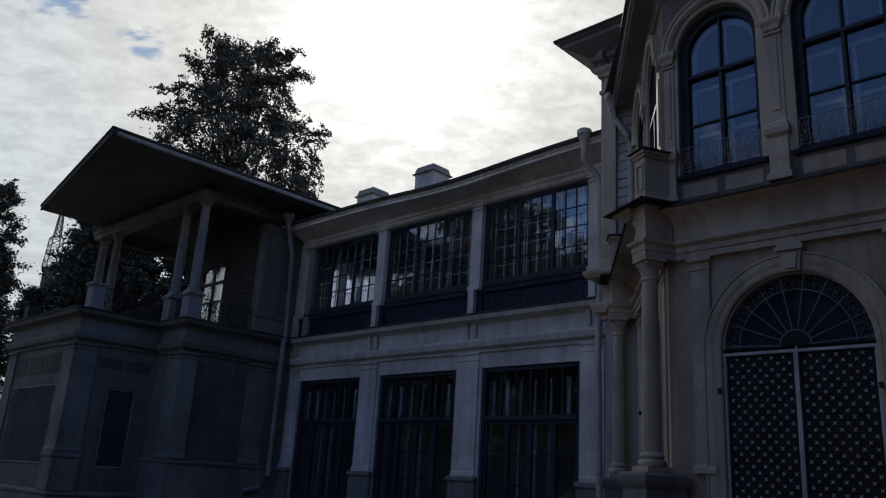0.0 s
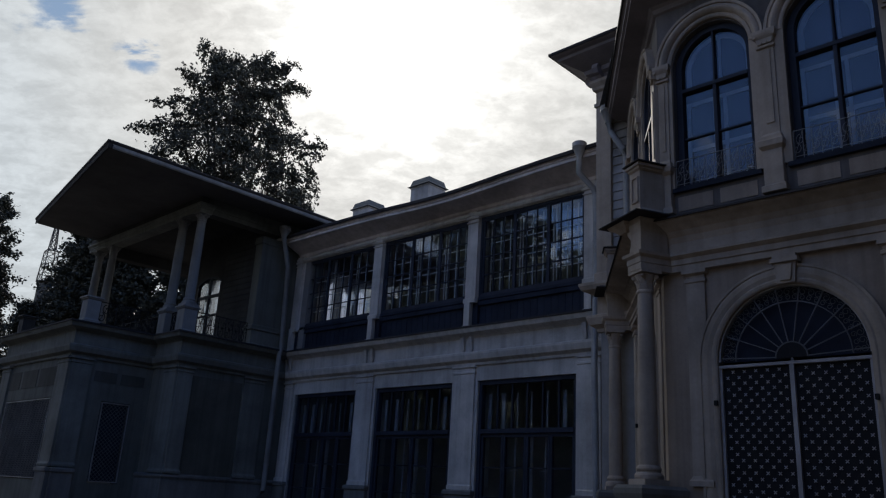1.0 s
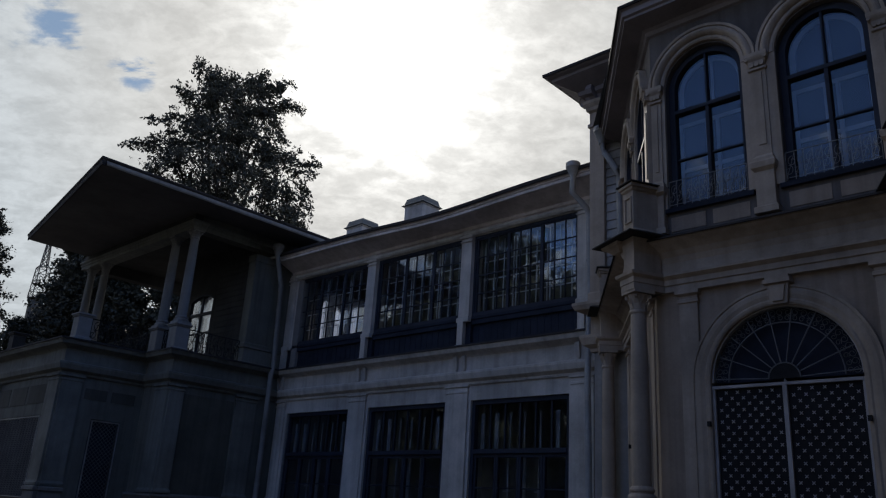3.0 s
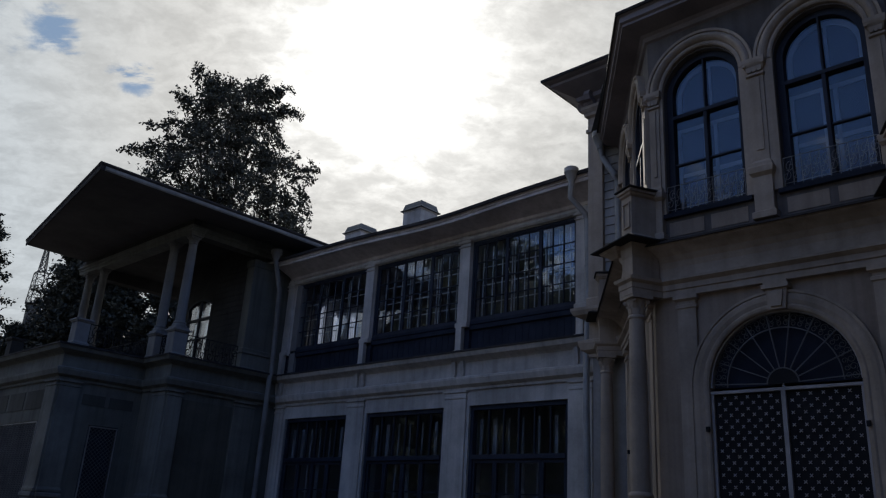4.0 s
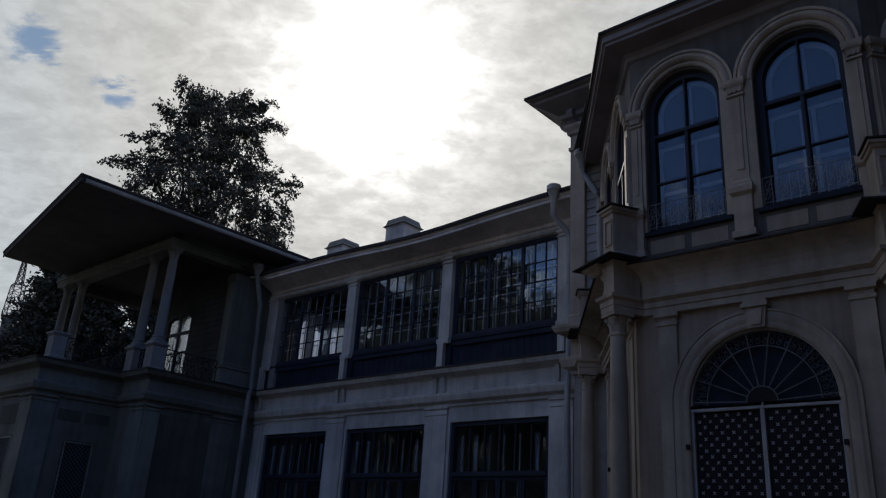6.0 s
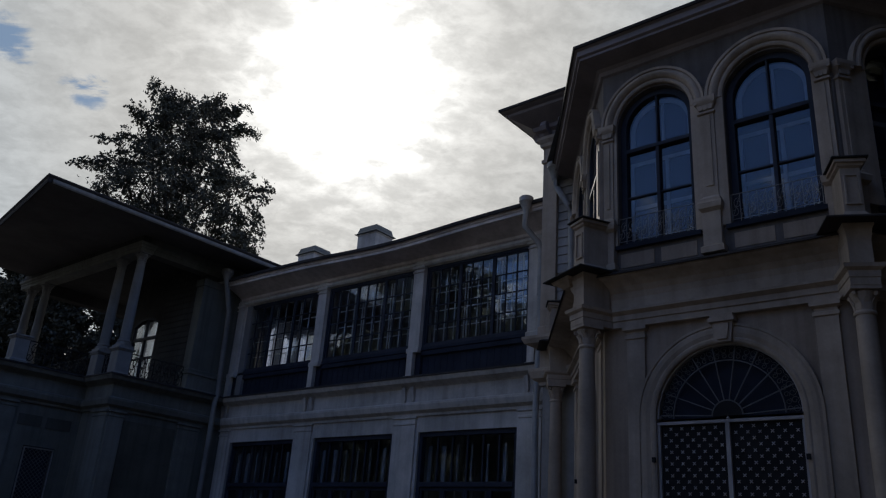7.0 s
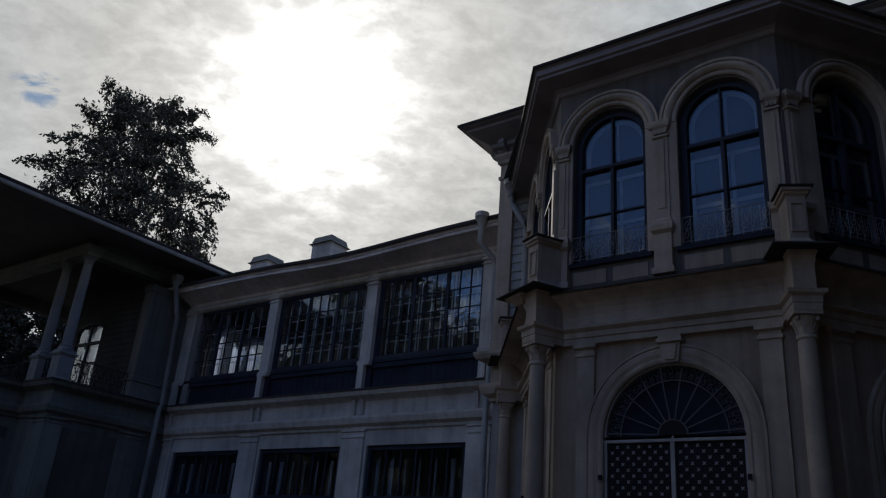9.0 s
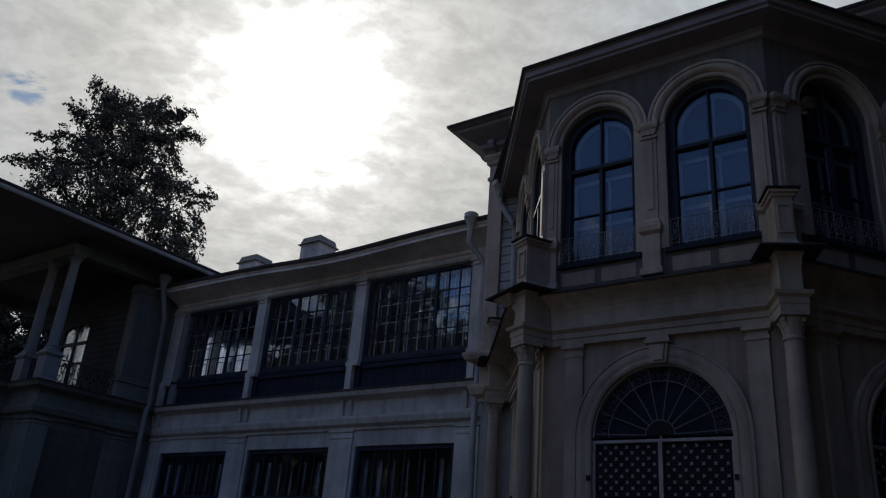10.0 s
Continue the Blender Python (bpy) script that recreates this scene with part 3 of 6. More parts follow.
def glazed_doors(a, b):
    d = thing("glazed_doors", ((a + b) / 2, 14.3, 0.35), "tall dark glazed timber doors under a transom light", "door", "gallery doors")
    u0, u1, zt = gx(a), gx(b), 3.14
    wd = u1 - u0
    bm = B()
    for q in ((u0, u0 + 0.09), (u1 - 0.09, u1)):
        fbox(bm, G, *q, -0.20, -0.06, 0.35, 4.30)
    fbox(bm, G, u0 + 0.09, u1 - 0.09, -0.20, -0.06, 4.20, 4.30)
    fbox(bm, G, u0 + 0.09, u1 - 0.09, -0.20, -0.04, zt - 0.05, zt + 0.05)
    part("door_frame", bm, M_FRAME, d)
    n = 6
    w = (wd - 0.18) / n
    for k in range(1, n):
        uu = u0 + 0.09 + w * k
        bm = B()
        fbox(bm, G, uu - 0.016, uu + 0.016, -0.18, -0.11, zt + 0.05, 4.20)
        part("transom_bar", bm, M_FRAME, d)
    for k in range(n):
        bm = B()
        fbox(bm, G, u0 + 0.09 + w * k + 0.017, u0 + 0.09 + w * (k + 1) - 0.017, -0.145, -0.14, zt + 0.06, 4.19)
        part("pane", bm, M_GLASS, d).visible_shadow = False
    n = 4
    w = (wd - 0.18) / n
    for k in range(n):
        c0, c1 = u0 + 0.09 + w * k + 0.004, u0 + 0.09 + w * (k + 1) - 0.004
        bm = B()
        fbox(bm, G, c0, c0 + 0.055, -0.18, -0.10, 0.36, zt - 0.055)
        fbox(bm, G, c1 - 0.055, c1, -0.18, -0.10, 0.36, zt - 0.055)
        fbox(bm, G, c0 + 0.055, c1 - 0.055, -0.18, -0.10, zt - 0.13, zt - 0.055)
        fbox(bm, G, c0 + 0.055, c1 - 0.055, -0.18, -0.10, 0.36, 1.1)
        for zz in (1.7, 2.35):
            fbox(bm, G, c0 + 0.055, c1 - 0.055, -0.17, -0.11, zz - 0.012, zz + 0.012)
        leaf = part("door_leaf", bm, M_FRAME, d)
        bm = B()
        fbox(bm, G, c0 + 0.056, c1 - 0.056, -0.145, -0.14, 1.1, zt - 0.13)
        part("pane", bm, M_GLASS, leaf).visible_shadow = False
    # worn pale inner sashes behind, each upright its own width
    for f, t in ((0.05, 0.045), (0.20, 0.055), (0.345, 0.018), (0.49, 0.016), (0.65, 0.018), (0.82, 0.045)):
        uu = u0 + wd * f
        bm = B()
        fbox(bm, G, uu - t, uu + t, -0.34, -0.31, zt + 0.04, 4.02)
        part("inner_bar", bm, M_SASH3, d, "pale inner sash bar")
    for f, t, z in ((0.33, 0.016, 1.0), (0.49, 0.062, 0.7), (0.64, 0.016, 1.0)):
        uu = u0 + wd * f
        bm = B()
        fbox(bm, G, uu - t, uu + t, -0.34, -0.31, z, zt - 0.06)
        part("inner_bar", bm, M_SASH3, d, "pale inner sash bar")
    for f0, f1, zz in ((0.20, 0.42, zt - 0.08), (0.48, 0.71, zt - 0.08), (0.29, 0.37, 2.30), (0.60, 0.68, 2.30)):
        bm = B()
        fbox(bm, G, u0 + wd * f0, u0 + wd * f1, -0.308, -0.296, zz - 0.014, zz + 0.014)
        part("inner_rail", bm, M_SASH3, d, "pale inner sash rail")


for a, b in LOW:
    glazed_doors(a, b)


def chimney(x, y, w, dpt, z0, z1):
    c = thing("chimney", (x, y, z0), "plastered chimney stack with a projecting sheet-metal cap on the roof", "chimney", "gallery chimneys")
    bm = B()
    stack(bm, here, x - w / 2, x + w / 2, y - dpt / 2, y + dpt / 2, [(z0, 0), (z1 - 0.36, 0), (z1 - 0.34, 0.02), (z1 - 0.302, 0.02)])
    part("shaft", bm, M_BRICK, c)
    bm = B()
    stack(bm, here, x - w / 2, x + w / 2, y - dpt / 2, y + dpt / 2, [(z1 - 0.30, 0.085), (z1 - 0.285, 0.085), (z1 - 0.23, 0.02), (z1 - 0.05, -0.03), (z1 - 0.01, -0.12)])
    part("cap", bm, M_ROOF, c)


chimney(-17.16, 16.6, 0.80, 0.75, 9.6, 11.43)
chimney(-20.03, 16.6, 0.80, 0.75, 9.6, 11.27)


# ---- the pavilion with the loggia ----
pav = thing("loggia_pavilion", (-24, 12, 0), "projecting pavilion with a columned loggia under a wide hipped roof", "building")
PLAN = [(-27.8, 16.0), (-27.8, 10.5), (-26.4, 10.5), (-26.4, 8.2), (-21.5, 8.2), (-21.5, 10.5), (-20.07, 10.5), (-20.07, 14.0)]
L1, R1 = Face(PLAN[3], PLAN[4]), Face(PLAN[4], PLAN[5])
L2, R2 = Face(PLAN[5], PLAN[6]), Face(PLAN[6], PLAN[7])
holes = {3: [(0.75, 4.10, 1.50, 3.62, False)], 4: [(0.98, 1.80, 1.50, 3.60, False)]}
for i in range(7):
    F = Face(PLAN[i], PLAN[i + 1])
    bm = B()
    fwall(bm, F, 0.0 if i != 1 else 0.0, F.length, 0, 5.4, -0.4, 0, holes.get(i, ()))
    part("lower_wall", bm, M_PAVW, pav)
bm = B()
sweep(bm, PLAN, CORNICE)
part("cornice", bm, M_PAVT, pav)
bm = B()
sweep(bm, PLAN, FLASH)
part("flashing", bm, M_FLASH, pav, "dark sheet-metal flashing")
bm = B()
sweep(bm, PLAN[5:], LEDGE)
part("plinth_ledge", bm, M_PLINTH, pav)
bm = B()
sweep(bm, PLAN[5:], [(0, 0), (0.06, 0), (0.06, 1.70), (0, 1.70)])
part("plinth", bm, M_PLINTH, pav)
bm = B()
sweep(bm, PLAN[2:6], [(0, 0), (0.10, 0), (0.10, 0.76), (0.14, 0.80), (0.14, 0.85), (0, 0.90)])
part("plinth", bm, M_PLINTH, pav)


def pilaster_pedestal(parent, F, u0, u1, z0, z1):
    bm = B()
    fstack(bm, F, u0, u1, [(z0, 0, 0.10), (z1 - 0.13, 0, 0.10), (z1 - 0.10, 0.03, 0.14), (z1 - 0.03, 0.03, 0.14), (z1, 0, 0.10)])
    part("pedestal", bm, M_PLINTH, parent)


def raised_panel(parent, F, u0, u1, z0, z1, mat, depth=0.02):
    bm = B()
    fprism(bm, F, [(u0, z0), (u1, z0), (u1, z1), (u0, z1)], 0, depth)
    part("panel", bm, mat, parent)


bm = B()
box(bm, -27.75, -20.12, 10.45, 16, 5.38, 5.56)
box(bm, -26.35, -21.55, 8.25, 10.45, 5.38, 5.56)
part("terrace_floor", bm, M_PLINTH, pav)


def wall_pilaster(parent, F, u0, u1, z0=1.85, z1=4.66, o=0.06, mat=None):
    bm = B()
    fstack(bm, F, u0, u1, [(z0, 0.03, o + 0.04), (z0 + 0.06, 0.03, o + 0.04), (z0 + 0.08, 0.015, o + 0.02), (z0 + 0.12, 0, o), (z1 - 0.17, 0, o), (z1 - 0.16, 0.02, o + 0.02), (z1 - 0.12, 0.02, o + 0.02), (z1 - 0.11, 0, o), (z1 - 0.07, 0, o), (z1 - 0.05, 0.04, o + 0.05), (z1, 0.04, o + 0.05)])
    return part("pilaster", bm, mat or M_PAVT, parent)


for F, u0, u1 in ((L1, 4.22, 4.90), (L1, 0.0, 0.62), (R1, 0.0, 0.55)):
    pilaster_pedestal(pav, F, u0, u1, 0.9, 1.83)
PANEL = material("brown_panel_paint", (0.095, 0.090, 0.074), 0.85, streak=0.4)
FRIEZE_PANEL = material("dark_frieze_panel_paint", (0.080, 0.076, 0.066), 0.85, streak=0.4)
for u0, u1 in ((0.68, 1.50), (1.68, 2.76), (2.94, 4.14)):
    raised_panel(pav, L1, u0, u1, 3.94, 4.44, FRIEZE_PANEL, 0.012)
raised_panel(pav, R1, 0.68, 1.29, 4.09, 4.37, FRIEZE_PANEL, 0.012)
raised_panel(pav, R1, 1.42, 2.08, 4.09, 4.37, FRIEZE_PANEL, 0.012)
wall_pilaster(pav, L1, 4.22, 4.90)
wall_pilaster(pav, L1, 0.0, 0.62)
wall_pilaster(pav, R1, 0.0, 0.55)
wall_pilaster(pav, L2, 0.75, 1.43)
wall_pilaster(pav, R2, 0.0, 0.42)
wall_pilaster(pav, R2, 2.06, 2.75)
bm = B()
fbox(bm, R2, 0.45, 2.03, 0.0, 0.012, 1.86, 4.45)
part("wall_panel", bm, PANEL, pav, "flat brown painted panel")


def grille_window(F, u0, u1, z0, z1, cell):
    w = thing("lattice_window", F.at((u0 + u1) / 2, 0, z0), "dark shuttered window behind a diagonal iron lattice", "window", "latticed windows")
    bm = B()
    for q in ((u0 - 0.025, u0, z0, z1), (u1, u1 + 0.025, z0, z1), (u0 - 0.025, u1 + 0.025, z0 - 0.025, z0), (u0 - 0.025, u1 + 0.025, z1, z1 + 0.025)):
        fbox(bm, F, q[0], q[1], -0.02, 0.03, q[2], q[3])
    part("window_frame", bm, M_RAIL, w)
    bm = B()
    fbox(bm, F, u0, u1, -0.16, -0.12, z0, z1)
    part("shutter", bm, M_DARK, w)
    bm = B()
    W, H = u1 - u0, z1 - z0
    k = -H
    while k < W:
        for flip in (0, 1):
            s0, s1 = max(0, -k), min(H, W - k)
            if s1 > s0:
                p0, p1 = (k + s0, s0), (k + s1, s1)
                if flip:
                    p0, p1 = (W - p0[0], p0[1]), (W - p1[0], p1[1])
                t = 0.008
                fprism(bm, F, [(u0 + p0[0] - t, z0 + p0[1]), (u0 + p0[0] + t, z0 + p0[1]), (u0 + p1[0] + t, z0 + p1[1]), (u0 + p1[0] - t, z0 + p1[1])], 0.012 * flip, 0.012 * flip + 0.01)
        k += cell
    part("lattice", bm, M_LATT, w, "dull iron lattice")


grille_window(L1, 0.80, 4.05, 1.55, 3.57, 0.11)
grille_window(R1, 1.03, 1.75, 1.55, 3.55, 0.11)


def column_meshes(r, h, cap=0.32, mat=M_TRIM):
    """Base, shaft and capital of a small composite column of height h, standing at the origin."""
    bm = B()
    box(bm, -r * 1.5, r * 1.5, -r * 1.5, r * 1.5, 0, 0.07)
    lathe(bm, [(r * 1.42, 0.07), (r * 1.48, 0.09), (r * 1.48, 0.12), (r * 1.4, 0.14), (r * 1.18, 0.15), (r * 1.18, 0.17), (r * 1.28, 0.18), (r * 1.3, 0.2), (r * 1.22, 0.22), (r * 1.05, 0.24)])
    base = mesh_of("column_base", bm)
    bm = B()
    prof = [(r * (1 - 0.16 * (i / 10) ** 2), 0.24 + (h - cap - 0.24) * i / 10) for i in range(11)]
    lathe(bm, prof, 24)
    shaft = mesh_of("column_shaft", bm, True)
    shaft.set_sharp_from_angle(angle=radians(50))
    bm = B()
    t = h - cap
    q = r * 0.84
    lathe(bm, [(q * 1.12, t), (q * 1.18, t + 0.02), (q * 1.12, t + 0.04), (q, t + 0.05), (q * 1.02, t + cap * 0.5), (q * 1.35, t + cap * 0.82), (q * 1.3, t + cap * 0.84)])
    for ring, (zr, hh, n) in enumerate(((0.05, 0.42, 8), (0.16, 0.5, 8))):
        for k in range(n):
            a = 2 * math.pi * (k + 0.5 * ring) / n
            ca, sa = math.cos(a), math.sin(a)
            pts = []
            for (rad, zz, wd) in ((q * 1.02, t + zr * 1.0, 0.3), (q * 1.14, t + zr + cap * hh * 0.6, 0.34), (q * 1.42, t + zr + cap * hh, 0.2)):
                pts.append([(rad * ca - s * wd * q * sa, rad * sa + s * wd * q * ca, zz) for s in (-1, 1)])
            for p0, p1 in zip(pts, pts[1:]):
                v = [bm.verts.new(x) for x in (p0[0], p0[1], p1[1], p1[0])]
                w = [bm.verts.new((x[0] * 0.9, x[1] * 0.9, x[2])) for x in (p0[0], p0[1], p1[1], p1[0])]
                bm.faces.new(v)
                bm.faces.new(w[::-1])
                for i in range(4):
                    bm.faces.new((v[(i + 1) % 4], v[i], w[i], w[(i + 1) % 4]))
    for sx in (-1, 1):
        for sy in (-1, 1):
            w = Vector((sx, sy, 0)).normalized()
            e = Vector((-w.y, w.x, 0))
            cc = w * q * 1.5 + Vector((0, 0, t + cap * 0.74))
            ring = [cc + w * (q * 0.27 * math.cos(2 * math.pi * k / 12)) + Vector((0, 0, q * 0.27 * math.sin(2 * math.pi * k / 12))) for k in range(12)]
            solid(bm, [v - e * q * 0.16 for v in ring], [v + e * q * 0.16 for v in ring])
            eye = [cc + (v - cc) * 0.4 for v in ring]
            solid(bm, [v - e * q * 0.22 for v in eye], [v + e * q * 0.22 for v in eye])
    box(bm, -q * 1.55, q * 1.55, -q * 1.55, q * 1.55, t + cap * 0.87, t + cap)
    capital = mesh_of("column_capital", bm)
    for me, mt in ((base, mat), (shaft, mat), (capital, mat)):
        me.materials.append(mt)
    return base, shaft, capital


def column(parent, meshes, x, y, z, turn=0.0):
    m = pose(x, y, z, 0, 0, turn)
    s = place("column", meshes[1], None, parent, m=m)
    place("base", meshes[0], None, s)
    place("capital", meshes[2], None, s)


def pedestal(parent, x, y, w, z0, z1, turn=0.0, d=None, mat=M_TRIM):
    d = d or w
    bm = B()
    stack(bm, here, -w / 2, w / 2, -d / 2, d / 2, [(z0, 0.04), (z0 + 0.06, 0.04), (z0 + 0.07, 0.02), (z0 + 0.11, 0), (z1 - 0.10, 0), (z1 - 0.08, 0.03), (z1 - 0.05, 0.035), (z1 - 0.045, 0.06), (z1 - 0.01, 0.06), (z1, 0.05)])
    me = mesh_of("pedestal", bm)
    return place("pedestal", me, mat, parent, m=pose(x, y, 0, 0, 0, turn))


LOG_COL = column_meshes(0.140, 2.78, 0.26, M_LOGC)
for x in (-20.3, -21.38, -26.05, -27.15):
    pedestal(pav, x, 10.62, 0.40, Z_DECK, 6.34, mat=M_LOGC)
    column(pav, LOG_COL, x, 10.62, 6.34)
# the far pedestal takes the loggia's shade-dark colour
for x, mt in ((-21.45, M_LOGC), (-26.1, M_LOGW)):
    pedestal(pav, x, 8.42, 0.36, Z_DECK, 6.28, mat=mt)
bm = B()
stack(bm, here, -27.62, -20.1, 10.42, 10.82, [(9.12, 0), (9.22, 0), (9.23, 0.02), (9.28, 0.02), (9.32, 0.06), (9.38, 0.06), (9.39, 0.02), (9.40, 0.02)])
part("front_beam", bm, M_PAVT, pav)
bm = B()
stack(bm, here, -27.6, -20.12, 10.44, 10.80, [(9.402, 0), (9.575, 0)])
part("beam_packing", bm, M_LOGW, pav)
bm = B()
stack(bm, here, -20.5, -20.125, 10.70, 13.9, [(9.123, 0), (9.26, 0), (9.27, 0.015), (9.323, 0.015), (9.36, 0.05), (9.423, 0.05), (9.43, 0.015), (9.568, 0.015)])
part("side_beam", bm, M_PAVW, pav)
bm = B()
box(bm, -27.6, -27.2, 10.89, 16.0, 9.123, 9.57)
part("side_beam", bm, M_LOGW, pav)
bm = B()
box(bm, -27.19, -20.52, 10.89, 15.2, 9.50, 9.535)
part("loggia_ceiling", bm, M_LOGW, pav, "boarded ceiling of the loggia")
BK = Face((-24.1, 12.75), (-20.46, 12.75))
DOOR_U = (-23.92 + 24.1, -22.46 + 24.1)
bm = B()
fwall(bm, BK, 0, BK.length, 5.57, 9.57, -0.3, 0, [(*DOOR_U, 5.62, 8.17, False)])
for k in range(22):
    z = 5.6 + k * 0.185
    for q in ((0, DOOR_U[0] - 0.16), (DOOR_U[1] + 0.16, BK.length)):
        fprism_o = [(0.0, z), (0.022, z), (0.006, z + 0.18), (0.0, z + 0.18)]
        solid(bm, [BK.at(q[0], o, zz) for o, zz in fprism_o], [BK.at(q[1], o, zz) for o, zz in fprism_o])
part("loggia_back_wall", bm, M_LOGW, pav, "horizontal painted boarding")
bm = B()
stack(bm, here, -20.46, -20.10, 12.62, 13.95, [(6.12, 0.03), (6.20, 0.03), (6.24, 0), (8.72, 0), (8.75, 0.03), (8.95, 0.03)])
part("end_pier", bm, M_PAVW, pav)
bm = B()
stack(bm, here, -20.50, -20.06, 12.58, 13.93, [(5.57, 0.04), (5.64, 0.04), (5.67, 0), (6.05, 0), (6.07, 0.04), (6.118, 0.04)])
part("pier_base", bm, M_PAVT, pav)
bm = B()
box(bm, -20.4, -20.08, 13.96, 14.3, 5.57, 9.57)
part("corner_wall", bm, M_ROOM, pav)
bm = B()
fwall(bm, Face((-24.1, 15.7), (-20.2, 15.7)), 0, 3.9, 5.57, 9.57, -0.3, 0, [(0.3, 3.85, 6.0, 9.1, False)])
part("room_wall", bm, M_ROOM, pav)
bm = B()
box(bm, -24.1, -23.85, 13.06, 15.69, 5.57, 9.57)
part("room_wall", bm, M_ROOM, pav)

def arched_glazing(w, F, cu, half, z0, zt, o, transom, bars, frame_w=0.07, mat=None):
    """Frame, mullion, transom and panes of an arched window; zt is the crown."""
    mat = mat or M_FRAME
    spring = zt - half
    bm = B()
    fring(bm, F, cu, spring, half - frame_w, half, o - 0.06, o + 0.06, leg=z0)
    fbox(bm, F, cu - half + frame_w, cu + half - frame_w, o - 0.06, o + 0.06, z0, z0 + frame_w)
    part("window_frame", bm, mat, w)
    bm = B()
    fbox(bm, F, cu - half + frame_w, cu + half - frame_w, o - 0.05, o + 0.07, transom - 0.027, transom + 0.027)
    part("transom", bm, mat, w)
    bm = B()
    fbox(bm, F, cu - 0.024, cu + 0.024, o - 0.05, o + 0.06, z0 + frame_w, transom - 0.028)
    fbox(bm, F, cu - 0.012, cu + 0.012, o - 0.04, o + 0.05, transom + 0.028, zt - frame_w)
    part("mullion", bm, mat, w)
    for zz in bars:
        bm = B()
        fbox(bm, F, cu - half + frame_w, cu - 0.025, o - 0.03, o + 0.03, zz - 0.012, zz + 0.012)
        fbox(bm, F, cu + 0.025, cu + half - frame_w, o - 0.03, o + 0.03, zz - 0.012, zz + 0.012)
        part("glazing_bar", bm, mat, w)
    bm = B()
    a = arc(cu, spring, half - frame_w * 0.6, 180, 0, 24)
    fprism(bm, F, [(cu + half - frame_w * 0.6, transom + 0.02), (cu - half + frame_w * 0.6, transom + 0.02)] + a, o - 0.004, o + 0.004) if transom < spring else fprism(bm, F, a, o - 0.004, o + 0.004)
    part("pane", bm, M_GLASS, w, "arched upper pane").visible_shadow = False
    for s in (-1, 1):
        bm = B()
        u0, u1 = sorted((cu + s * 0.04, cu + s * (half - frame_w * 0.6)))
        fbox(bm, F, u0, u1, o - 0.004, o + 0.004, z0 + 0.03, transom - 0.02)
        part("pane", bm, M_GLASS, w).visible_shadow = False


d = thing("arched_loggia_door", (-23.0, 12.75, 5.6), "glazed timber door with a shallow arched head on the loggia", "door")
DU, DH = sum(DOOR_U) / 2, 0.73
RISE = 0.20
DR = (DH * DH + RISE * RISE) / (2 * RISE)
DA = math.degrees(math.asin(DH / DR))
DZ = 8.15 - DR
bm = B()
fprism(bm, BK, arc(DU, DZ, DR, 90 + DA, 90 - DA, 12) + [(DU + DH, 8.168), (DU - DH, 8.168)], -0.28, -0.005)
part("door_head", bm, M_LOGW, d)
bm = B()
p, q = arc(DU, DZ, DR - 0.05, 90 + DA, 90 - DA, 12), arc(DU, DZ, DR - 0.001, 90 + DA, 90 - DA, 12)
plate(bm, BK, [[p[i], p[i + 1], q[i + 1], q[i]] for i in range(12)], -0.10, 0.0)
for t in (-1, 1):
    a0, a1 = sorted((DU + t * DH, DU + t * (DH - 0.05)))
    fbox(bm, BK, a0, a1, -0.10, 0.0, 5.62, 7.90)
part("door_frame", bm, M_FRAME, d)
for name, q in (("mullion", (DU - 0.03, DU + 0.03, 5.62, 8.09)), ("transom", (DU - DH + 0.05, DU + DH - 0.05, 7.44, 7.53)), ("glazing_bar", (DU - DH + 0.05, DU + DH - 0.05, 6.83, 6.87)), ("bottom_rail", (DU - DH + 0.05, DU + DH - 0.05, 5.62, 5.9))):
    bm = B()
    fbox(bm, BK, q[0], q[1], -0.09, -0.02 if name != "mullion" else -0.015, q[2], q[3])
    part(name, bm, M_FRAME, d)
for o in (-0.06, -0.16):
    bm = B()
    fprism(bm, BK, arc(DU, DZ, DR - 0.03, 90 + DA, 90 - DA, 12) + [(DU + DH - 0.03, 5.8), (DU - DH + 0.03, 5.8)], o - 0.003, o + 0.003)
    part("pane", bm, M_GLASS, d).visible_shadow = False


